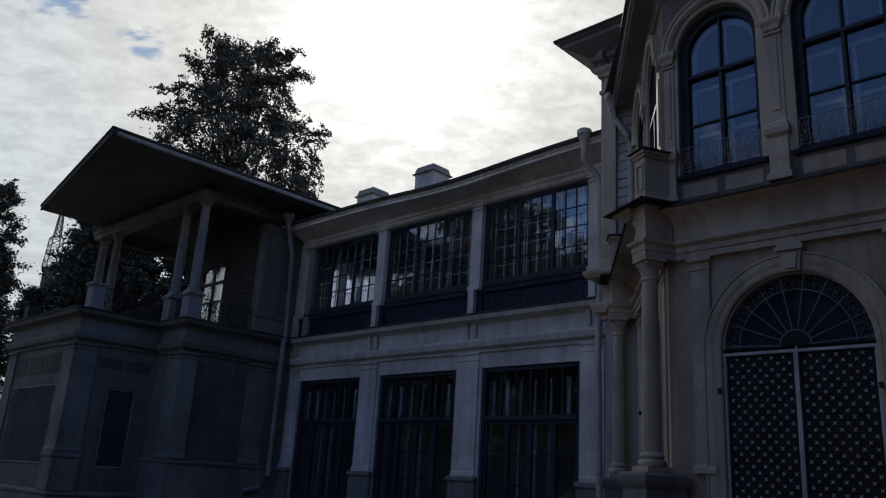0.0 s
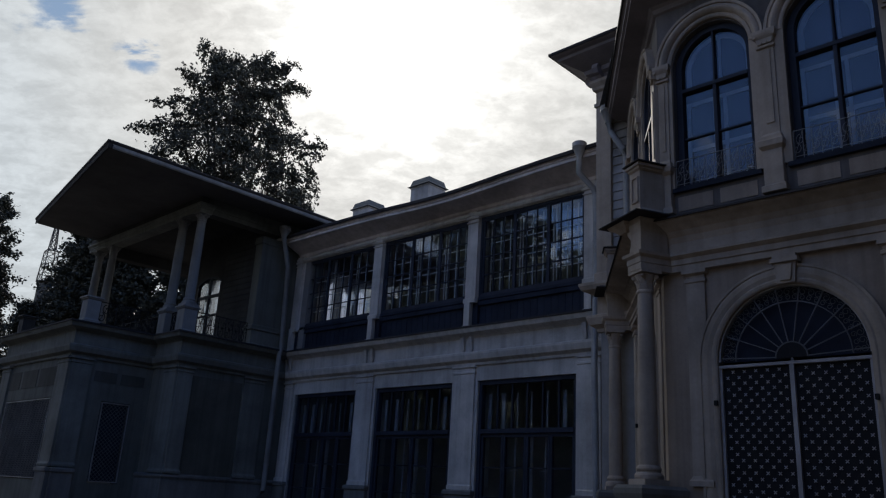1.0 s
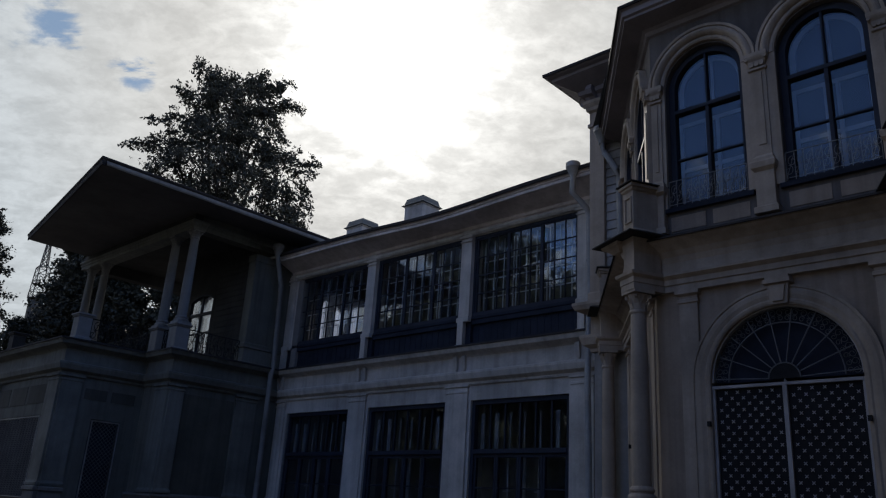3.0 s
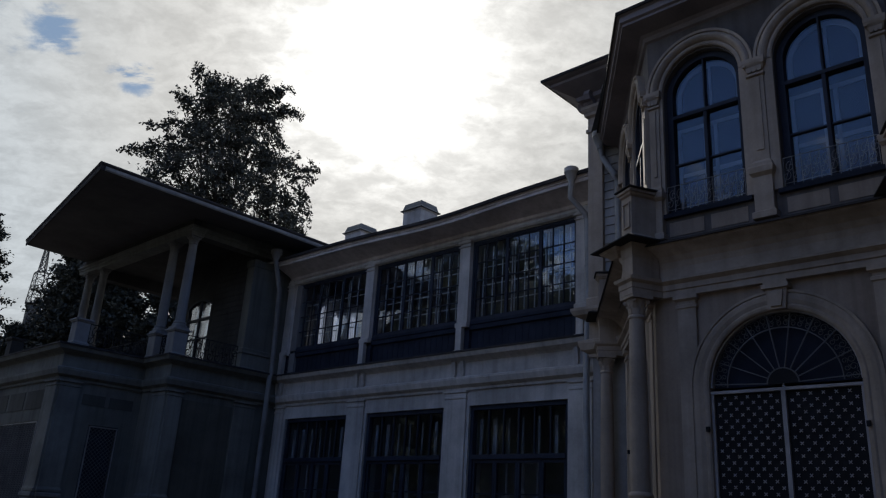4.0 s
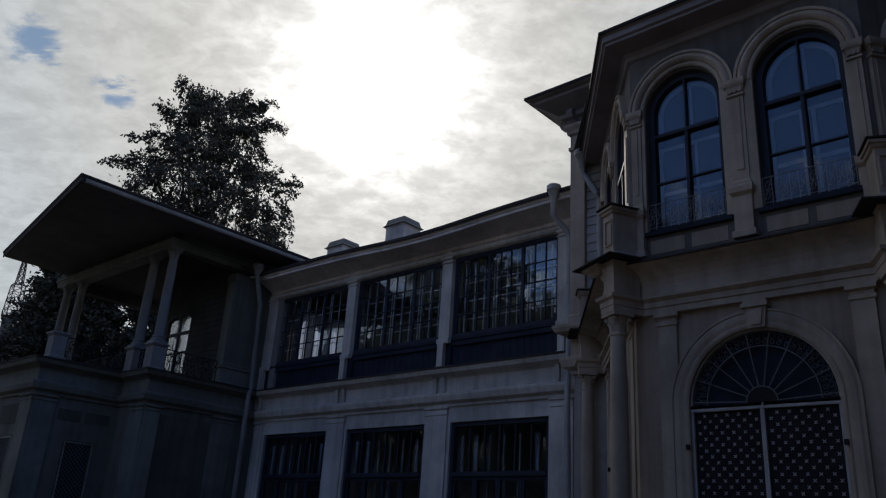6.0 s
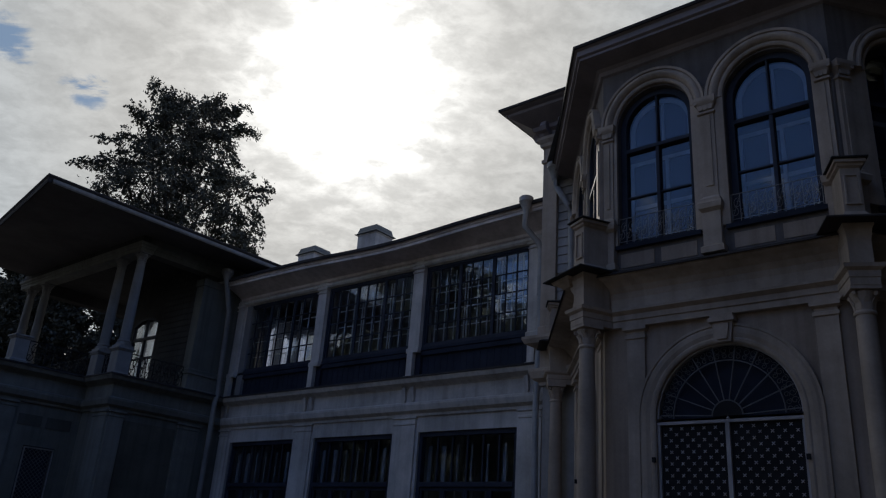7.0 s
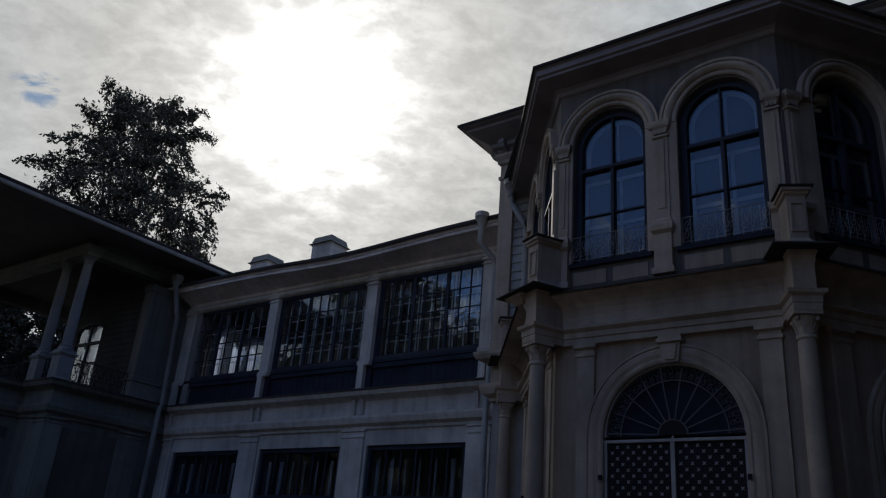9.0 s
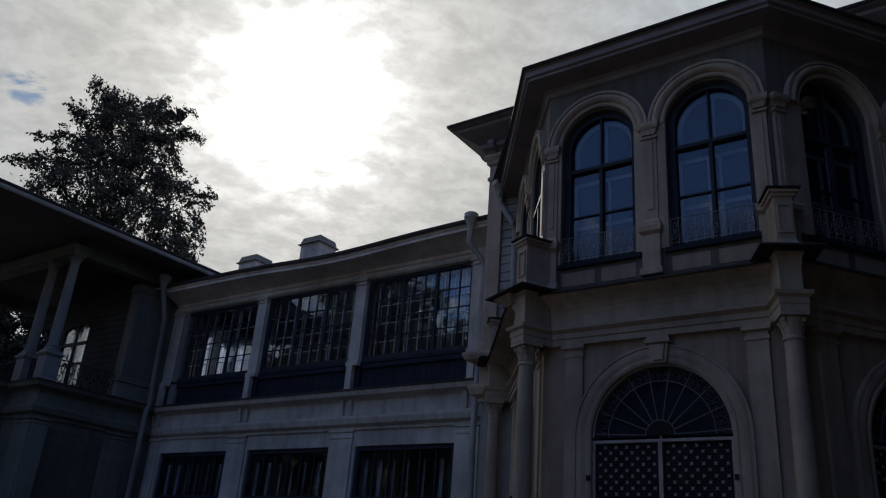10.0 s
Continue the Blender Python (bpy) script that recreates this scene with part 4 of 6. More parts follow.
def railing(F, u0, u1, z0, z1, name_label, o=0.0, scroll=0.12, mat=M_IRON, t=0.012):
    r = thing("railing", F.at((u0 + u1) / 2, o, z0), name_label, "railing", "iron railings")
    bm = B()
    fbox(bm, F, u0, u1, o - t * 1.6, o + t * 1.6, z1 - t * 1.8, z1)
    part("top_rail", bm, mat, r)
    bm = B()
    fbox(bm, F, u0, u1, o - t, o + t, z0 + 0.03, z0 + 0.03 + t * 1.5)
    part("bottom_rail", bm, mat, r)
    n = max(2, round((u1 - u0) / (scroll * 2)))
    cw = (u1 - u0) / n
    for k in range(n):
        c = u0 + cw * (k + 0.5)
        h = (z1 - z0 - 0.1) / 2
        mz = (z0 + z1) / 2
        bm = B()
        for s in (-1, 1):
            pts = []
            for i in range(15):
                a = radians(90 + 400 * i / 14)
                rr = h * 0.52 * (1 - i / 20)
                pts.append(F.at(c + s * cw * 0.22 + rr * 0.8 * math.cos(a) * s, o, mz + s * h * 0.42 + rr * math.sin(a)))
            tube(bm, pts, t, 5)
        tube(bm, [F.at(c - cw * 0.5, o, z0 + 0.04), F.at(c, o, mz), F.at(c + cw * 0.5, o, z1 - 0.02)], t * 0.8, 5)
        part("scroll", bm, mat, r)
    for k in range(n + 1):
        bm = B()
        u = u0 + cw * k
        fbox(bm, F, u - t * 0.7, u + t * 0.7, o - t * 0.7, o + t * 0.7, z0, z1 - t * 1.8)
        part("bar", bm, mat, r)


RAIL_LABEL = "black scrolled iron railing of the loggia between stone pedestals"
railing(R2, 0.42, 2.05, Z_DECK, 6.26, RAIL_LABEL, -0.2)
railing(Face((-27, 10.62), (-20, 10.62)), 5.85, 6.45, Z_DECK, 6.26, RAIL_LABEL)
railing(Face((-27, 10.62), (-20, 10.62)), 0.95, 5.35, Z_DECK, 6.26, RAIL_LABEL)
railing(Face((-21.35, 8.42), (-21.35, 10.5)), 0.22, 1.8, Z_DECK, 6.2, RAIL_LABEL)

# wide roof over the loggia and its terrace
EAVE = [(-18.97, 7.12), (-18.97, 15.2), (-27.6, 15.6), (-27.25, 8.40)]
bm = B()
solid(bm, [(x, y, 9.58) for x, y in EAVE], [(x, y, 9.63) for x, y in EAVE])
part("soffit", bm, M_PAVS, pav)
bm = B()
ap = [(-22.0, 11.2, 10.55), (-24.2, 11.6, 10.55)]
lo = [bm.verts.new((x, y, 9.72)) for x, y in EAVE]
l0 = [bm.verts.new((x, y, 9.63)) for x, y in EAVE]
top = [bm.verts.new(p) for p in ap]
bm.faces.new(l0)
for i in range(4):
    bm.faces.new((l0[i], l0[(i + 1) % 4], lo[(i + 1) % 4], lo[i]))
bm.faces.new((lo[0], lo[1], top[0]))
bm.faces.new((lo[1], lo[2], top[1], top[0]))
bm.faces.new((lo[2], lo[3], top[1]))
bm.faces.new((lo[3], lo[0], top[0], top[1]))
part("roof", bm, M_ROOF, pav)
bm = B()
path = [EAVE[3], EAVE[0], EAVE[1]]
sweep(bm, path, [(0, 9.54), (0.02, 9.54), (0.03, 9.58), (0.03, 9.67), (0.06, 9.71), (0.06, 9.75), (0, 9.75)])
part("fascia", bm, M_FLASH, pav)
bm = B()
sweep(bm, [(-18.97, 7.2), (-18.97, 15.2)], [(0.032, 9.535), (0.05, 9.535), (0.075, 9.57), (0.075, 9.645), (0.032, 9.66)])
part("eave_moulding", bm, M_LOGC, pav)


# ---- the main block and the canted bay ----
main = thing("main_block", (0, 16, 0), "tall main block with pilasters, boarding and deep eaves", "building")
MF = Face((-7.83, 12.2), (12.0, 12.2))
bm = B()
box(bm, -7.83, 12.0, 12.2, 20.0, 0, 10.2)
part("wall", bm, M_WOOD, main)
for k in range(18):
    z = 5.9 + k * 0.18
    bm = B()
    pr = [(0.0, z), (0.03, z), (0.008, z + 0.175), (0.0, z + 0.175)]
    solid(bm, [MF.at(0.285, o, zz) for o, zz in pr], [MF.at(1.3, o, zz) for o, zz in pr])
    part("board", bm, M_WOOD, main)
bm = B()
fstack(bm, MF, -0.04, 0.28, [(5.57, 0.03, 0.12), (5.75, 0.03, 0.12), (5.78, 0, 0.09), (9.18, 0, 0.09), (9.20, 0.03, 0.12), (9.27, 0.03, 0.12), (9.29, 0, 0.09), (9.52, 0, 0.09), (9.56, 0.05, 0.14), (9.62, 0.06, 0.15), (9.70, 0.10, 0.20), (9.76, 0.10, 0.20)])
part("corner_pilaster", bm, M_TRIM, main)
bm = B()
ov = 0.70
sweep(bm, [(-7.83, 20.0), (-7.83, 12.2), (12.0, 12.2)], [(0, 9.75), (0.10, 9.80), (0.14, 9.88), (0.22, 9.92), (0.24, 10.0), (ov - 0.10, 10.20), (ov - 0.08, 10.25), (ov, 10.28), (ov + 0.03, 10.31), (ov + 0.03, 10.35), (0, 10.5)])
part("eave", bm, M_SOFFIT, main)
bm = B()
sweep(bm, [(-7.83, 20.0), (-7.83, 12.2), (12.0, 12.2)], [(ov + 0.032, 10.30), (ov + 0.05, 10.30), (ov + 0.055, 10.355), (ov + 0.032, 10.355)])
part("drip_edge", bm, M_FLASH, main, "dark sheet-metal drip edge")
bm = B()
for k in range(9):
    bm = B()
    if k < 6:
        F, u = Face((-7.83, 20.0), (-7.83, 12.2)), 7.72 - k * 0.42
    else:
        F, u = MF, 0.10 + (k - 6) * 0.42
    pr = [(0.10, 9.75), (0.20, 9.76), (0.25, 9.81), (0.33, 9.83), (0.38, 9.92), (0.34, 10.02), (0.10, 10.0)]
    solid(bm, [F.at(u - 0.065, o, z) for o, z in pr], [F.at(u + 0.065, o, z) for o, z in pr])
    part("modillion", bm, M_SOFFIT, main)
bm = B()
q = [(-8.56, 11.47), (12.7, 11.47), (12.7, 20.7), (-8.56, 20.7)]
q2 = [(-4.5, 15.8), (8.5, 15.8), (8.5, 16.4), (-4.5, 16.4)]
solid(bm, [(x, y, 10.36) for x, y in q], [(x, y, 11.4) for x, y in q2])
part("roof", bm, M_ROOF, main)
bm = B()
sweep(bm, [(-7.83, 14.0), (-7.83, 12.2), (-7.0, 12.2)], CORNICE)
part("cornice", bm, M_TRIM, main)

bay = thing("canted_bay", (-3.42, 10.6, 0), "two-storey canted bay with arched windows, columns and rich cornices", "building")
BAY = [(-7.16, 12.2), (-5.0, 9.3), (-1.84, 9.3), (0.32, 12.2)]
FS = [Face(BAY[i], BAY[i + 1]) for i in range(3)]
GATE_HALF, GATE_TOP = 0.87, 4.26
WIN_HALF, WIN_Z0, WIN_TOP = 0.56, 5.78, 8.18
LIFT = {0: 0.13, 1: 0.0, 2: 0.0}  # the windows of the inner cant reach a little higher
for F in FS:
    c = F.length / 2
    bm = B()
    fwall(bm, F, 0, F.length, 0, 5.4, -0.35, 0, [(c - GATE_HALF, c + GATE_HALF, 0.3, GATE_TOP, True)])
    part("lower_wall", bm, M_WALL, bay)
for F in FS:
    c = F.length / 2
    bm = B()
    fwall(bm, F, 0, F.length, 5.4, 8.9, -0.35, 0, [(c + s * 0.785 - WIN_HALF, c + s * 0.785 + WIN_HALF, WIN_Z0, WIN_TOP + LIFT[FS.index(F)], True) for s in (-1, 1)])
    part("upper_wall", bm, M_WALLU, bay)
bm = B()
poly = BAY
solid(bm, [(x, y, 5.2) for x, y in poly], [(x, y, 5.39) for x, y in poly])
part("upper_floor", bm, M_ROOM, bay)
bm = B()
solid(bm, [(x, y, 8.9) for x, y in poly], [(x, y, 9.0) for x, y in poly])
part("ceiling", bm, M_ROOM, bay)
BAYCORN = [(0, 4.60), (0.08, 4.60), (0.08, 4.68), (0.10, 4.69), (0.10, 4.76), (0.16, 4.80), (0.16, 4.83), (0.06, 4.85), (0.05, 5.0), (0.07, 5.08), (0.12, 5.15), (0.20, 5.21), (0.28, 5.25), (0.28, 5.28), (0, 5.36)]
bm = B()
sweep(bm, BAY, BAYCORN)
part("cornice", bm, M_TRIM, bay)
bm = B()
sweep(bm, BAY, [(0.0, 5.37), (0.30, 5.285), (0.31, 5.265), (0.322, 5.27), (0.315, 5.30), (0.0, 5.40)])
part("flashing", bm, M_FLASH, bay, "dark sheet-metal flashing")
for name, pr, mt in (("cornice_soffit", [(0.22, 5.19), (0.44, 5.215), (0.50, 5.23), (0.51, 5.26), (0.22, 5.325)], M_TRIM), ("drip_sheet", [(0.20, 5.335), (0.515, 5.263), (0.53, 5.24), (0.54, 5.245), (0.53, 5.275), (0.20, 5.355)], M_FLASH)):
    bm = B()
    solid(bm, [FS[0].at(0.35, o, z) for o, z in pr], [FS[0].at(FS[0].length - 0.1, o, z) for o, z in pr])
    part(name, bm, mt, bay)
bm = B()
sweep(bm, BAY, [(0, 8.60), (0.04, 8.62), (0.06, 8.68), (0.10, 8.72), (0.38, 8.78), (0.38, 8.82), (0.42, 8.84), (0.42, 8.93), (0.46, 8.96), (0.46, 8.99), (0, 9.15)])
part("eave", bm, M_SOFFIT, bay)
bm = B()
sweep(bm, BAY, [(0.462, 8.952), (0.480, 8.952), (0.488, 8.975), (0.488, 9.0), (0.462, 9.0)])
part("drip_edge", bm, M_FLASH, bay, "dark sheet-metal drip edge")
bm = B()
q = []
for i, (x, y) in enumerate(BAY):
    sx = x + 3.42
    q.append((-3.42 + sx * 1.11, min(12.2, y - 0.44)))
solid(bm, [(x, y, 8.99) for x, y in q], [(-3.42 + (x + 3.42) * 0.4, 11.6 + (y - 9) * 0.15, 9.9) for x, y in q])
part("roof", bm, M_ROOF, bay)
bm = B()
sweep(bm, BAY, [(0, 0), (0.08, 0), (0.08, 0.3), (0.05, 0.34), (0, 0.34)])
part("plinth", bm, M_PLINTH, bay)

for F in FS:
    c = F.length / 2
    bm = B()
    sp = GATE_TOP - GATE_HALF
    g = GATE_HALF
    farch(bm, F, c, sp, [(g, 0), (g, 0.04), (g + 0.02, 0.055), (g + 0.05, 0.06), (g + 0.07, 0.05), (g + 0.12, 0.066), (g + 0.17, 0.066), (g + 0.20, 0.055), (g + 0.205, 0.07), (g + 0.235, 0.07), (g + 0.235, 0)], leg=0.34)
    part("archivolt", bm, M_TRIM, bay)
    k = c + 0.05
    bm = B()
    fprism(bm, F, [(k - 0.10, GATE_TOP - 0.01), (k + 0.10, GATE_TOP - 0.01), (k + 0.13, 4.50), (k - 0.13, 4.50)], 0, 0.11)
    fprism(bm, F, [(k - 0.06, GATE_TOP + 0.02), (k + 0.06, GATE_TOP + 0.02), (k + 0.09, 4.47), (k - 0.09, 4.47)], 0.11, 0.135)
    fbox(bm, F, k - 0.16, k + 0.16, 0, 0.15, 4.50, 4.55)
    fbox(bm, F, k - 0.14, k + 0.14, 0, 0.13, 4.55, 4.6)
    part("keystone", bm, M_TRIM, bay)
    for s in (-1, 1):
        e = F.length / 2 - 0.02
        a = sorted((c + 0.05 + s * (e - 0.52), c + 0.05 + s * (e - 0.27)))
        wall_pilaster(bay, F, *a, 1.92, 4.6, 0.02 if F is FS[0] and s > 0 else 0.045, M_TRIM)

COL = column_meshes(0.118, 2.70, 0.30)
CORN = []
for i, (x, y) in enumerate(BAY):
    n = Vector((0, 0))
    for F in FS[max(0, i - 1):i + 1]:
        n += F.n
    n.normalize()
    p = Vector((x, y)) + n * 0.33 + Vector(((0, 0.04, -0.07, 0)[i], 0))
    turn = math.degrees(math.atan2(n.x, -n.y))
    CORN.append((p, turn))
for i, (p, turn) in enumerate(CORN):
    x, y = p
    column(bay, COL, x, y, 1.90, turn)
    bm = B()
    m = pose(x, y, 0, 0, 0, turn)
    stack(bm, here, -0.14, 0.14, -0.15, 0.30, [(4.60, 0.01), (4.68, 0.01), (4.69, 0.02), (4.76, 0.02), (4.79, 0.06), (4.83, 0.07), (4.84, -0.02), (5.06, -0.02), (5.12, -0.02), (5.18, -0.01), (5.25, 0.0), (5.29, 0.02), (5.31, 0.02)])
    place("entablature_block", mesh_of("entablature_block", bm), M_TRIM, bay, m=m)
    bm = B()
    back = 0.60 if i == 1 else 0.35
    stack(bm, here, -back, 0.35, -0.34, 0.34, [(5.312, 0.0), (5.328, 0.0), (5.37, -0.08), (5.40, -0.27)])
    place("flashing", mesh_of("flashing", bm), M_FLASH, bay, m=m)
    if i == 1:
        bm = B()
        stack(bm, here, -0.44, -0.145, -0.20, 0.30, [(5.20, -0.06), (5.235, -0.02), (5.25, 0.0), (5.27, 0.04), (5.308, 0.06)])
        place("soffit_moulding", mesh_of("soffit_moulding", bm), M_TRIM, bay, m=m)
        bm = B()
        pr = [(0.0, 4.86), (0.05, 4.87), (0.075, 4.91), (0.06, 4.96), (0.03, 5.0), (0.05, 5.08), (0.11, 5.14), (0.14, 5.19), (0.12, 5.22), (0.0, 5.22)]
        solid(bm, [(-0.12 - o, -0.10, z) for o, z in pr], [(-0.12 - o, 0.0, z) for o, z in pr])
        place("console", mesh_of("console", bm), M_TRIM, bay, m=m)
    bm = B()
    stack(bm, here, -0.26, 0.26, -0.26, 0.30, [(0, 0.05), (0.3, 0.05), (0.34, 0), (1.70, 0), (1.74, 0.03), (1.80, 0.05), (1.86, 0.05), (1.90, 0.02)])
    place("column_pedestal", mesh_of("column_pedestal", bm), M_PLINTH, bay, m=m)
    pq = p - Vector((math.sin(radians(turn)), -math.cos(radians(turn)))) * 0.12
    pedestal(bay, pq.x, pq.y, 0.21, 5.36, 6.10, turn, 0.48)
    bm = B()
    for q in ((-0.08, -0.06, 5.55, 5.92), (0.06, 0.08, 5.55, 5.92), (-0.06, 0.06, 5.55, 5.57), (-0.06, 0.06, 5.90, 5.92)):
        box(bm, q[0], q[1], -0.262, -0.238, q[2], q[3])
    place("pedestal_panel", mesh_of("pedestal_panel", bm), M_TRIM, bay, m=pose(pq.x, pq.y, 0, 0, 0, turn))
    bm = B()
    stack(bm, here, -0.105, 0.105, -0.24, 0.24, [(6.102, 0.085), (6.118, 0.085), (6.16, 0.0)])
    place("pedestal_cap", mesh_of("pedestal_cap", bm), M_FLASH, bay, m=pose(pq.x, pq.y, 0, 0, 0, turn))

for i, F in enumerate(FS):
    c = F.length / 2
    up = LIFT[i]
    sp = WIN_TOP - WIN_HALF + up
    for s in (-1, 1):
        cu = c + s * 0.785
        bm = B()
        g = WIN_HALF
        farch(bm, F, cu, sp + 0.03, [(g, 0), (g, 0.045), (g + 0.02, 0.06), (g + 0.05, 0.06), (g + 0.06, 0.048), (g + 0.07, 0.075), (g + 0.09, 0.10), (g + 0.115, 0.116), (g + 0.14, 0.116), (g + 0.165, 0.10), (g + 0.18, 0.08), (g + 0.185, 0.105), (g + 0.222, 0.11), (g + 0.222, 0)])
        part("archivolt", bm, M_TRIM, bay)
        for t in (-1, 1):
            edge = cu + t * WIN_HALF
            stop = c + s * 0.103 if t == -s else (F.length - 0.183 if s > 0 else 0.183)
            bm = B()
            a = sorted((edge, stop))
            fbox(bm, F, a[0], a[1], 0, 0.045, WIN_Z0 + 0.002, sp + 0.03)
            part("jamb_moulding", bm, M_TRIM, bay)
        bm = B()
        fbox(bm, F, cu - WIN_HALF - 0.06, cu + WIN_HALF + 0.06, -0.3, 0.06, WIN_Z0 - 0.06, WIN_Z0)
        part("sill", bm, M_DARK, bay)
        for t in (-1, 1):
            bm = B()
            a = sorted((cu + t * 0.05, cu + t * (WIN_HALF - 0.02)))
            fbox(bm, F, a[0], a[1], 0, 0.008, 5.46, 5.66)
            part("apron_panel", bm, M_WALL, bay)
    for u, w in ((0.0, 0.30), (c, 0.20), (F.length, 0.30)):
        if u == c:
            u0, u1 = u - w / 2, u + w / 2
        else:
            u0, u1 = (u + 0.03, u + 0.18) if u == 0 else (u - 0.18, u - 0.03)
        bm = B()
        fstack(bm, F, u0, u1, [(6.12, 0.03, 0.11), (6.17, 0.03, 0.11), (6.19, 0.01, 0.09), (6.22, 0, 0.06)] + [(z + up, g, o) for z, g, o in ((7.43, 0, 0.06), (7.44, 0.02, 0.09), (7.47, 0.02, 0.09), (7.48, 0, 0.06), (7.50, 0, 0.06), (7.60, 0.04, 0.12), (7.63, 0.05, 0.13), (7.68, 0.05, 0.13))])
        fbox(bm, F, u0 + 0.05, u1 - 0.05, 0.055, 0.075, 6.36, 7.4)
        w = u1 - u0
        for k in range(3):
            a = u0 + w * (k + 0.5) / 3
            fprism(bm, F, [(a - w * 0.13, 7.49 + up), (a + w * 0.13, 7.49 + up), (a + w * 0.20, 7.56 + up), (a, 7.605 + up), (a - w * 0.20, 7.56 + up)], 0.05, 0.098)
        for a in (u0 - 0.025, u1 + 0.025):
            fprism(bm, F, arc(a, 7.595 + up, 0.022, 0, 360, 10)[:-1], 0.05, 0.128)
        part("window_pilaster", bm, M_TRIM, bay)
        bm = B()
        fstack(bm, F, u0, u1, [(5.42, 0.05, 0.13), (5.50, 0.05, 0.13), (5.52, 0.02, 0.10), (5.98, 0.02, 0.10), (6.02, 0.05, 0.15), (6.09, 0.06, 0.16), (6.115, 0.05, 0.15)])
        part("pilaster_base", bm, M_TRIM, bay)

for i, F in enumerate(FS):
    c = F.length / 2
    for s in (-1, 1):
        cu = c + s * 0.785
        w = thing("arched_window", F.at(cu, 0, WIN_Z0), "arched upper window with dark frame and dark blue blinds behind glass", "window", "arched bay windows")
        # the inner cant's windows sit almost flush with the wall
        top, o = WIN_TOP + LIFT[i], (0.10 if i == 0 else 0.0)
        arched_glazing(w, F, cu, WIN_HALF, WIN_Z0, top, -0.15 + o, 7.28, (6.55,), 0.088)
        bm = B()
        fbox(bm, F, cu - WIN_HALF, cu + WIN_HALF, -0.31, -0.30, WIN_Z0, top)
        part("blind", bm, M_BLIND, w, "drawn blind in the dim blue of the pane reflections")
        bm = B()
        for q in ((-WIN_HALF + 0.07, -WIN_HALF + 0.13), (-0.10, -0.05), (0.05, 0.10), (WIN_HALF - 0.13, WIN_HALF - 0.07)):
            fbox(bm, F, cu + q[0], cu + q[1], -0.27 + o, -0.24 + o, WIN_Z0, 7.15)
        for z in (7.12, 6.42):
            fbox(bm, F, cu - WIN_HALF + 0.07, cu + WIN_HALF - 0.07, -0.265 + o, -0.245 + o, z - 0.03, z + 0.03)
        fring(bm, F, cu, top - WIN_HALF, WIN_HALF - 0.16, WIN_HALF - 0.09, -0.268 + o, -0.242 + o, leg=7.34)
        fbox(bm, F, cu + 0.012, cu + 0.05, -0.266 + o, -0.244 + o, 7.36, top - 0.12)
        part("inner_sash", bm, M_SASH2, w, "grey-white inner sash")
        railing(F, cu - WIN_HALF + 0.02, cu + WIN_HALF - 0.02, 5.80, 6.18, "thin scrolled iron balconette rail before an arched window", 0.03, 0.055, M_RAIL, 0.0042)


def rosette_mesh():
    bm = B()
    for q in (45, 135):
        a = radians(q)
        t, l = 0.0045, 0.023
        px, pz = math.cos(a), math.sin(a)
        pts = [(-l * px - t * pz, -l * pz + t * px), (-l * px + t * pz, -l * pz - t * px), (l * px + t * pz, l * pz - t * px), (l * px - t * pz, l * pz + t * px)]
        solid(bm, [(x, 0, z) for x, z in pts], [(x, -0.012 - 0.002 * (q > 90), z) for x, z in pts])
    me = mesh_of("rosette", bm)
    me.materials.append(M_GATE)
    return me


ROSETTE = rosette_mesh()


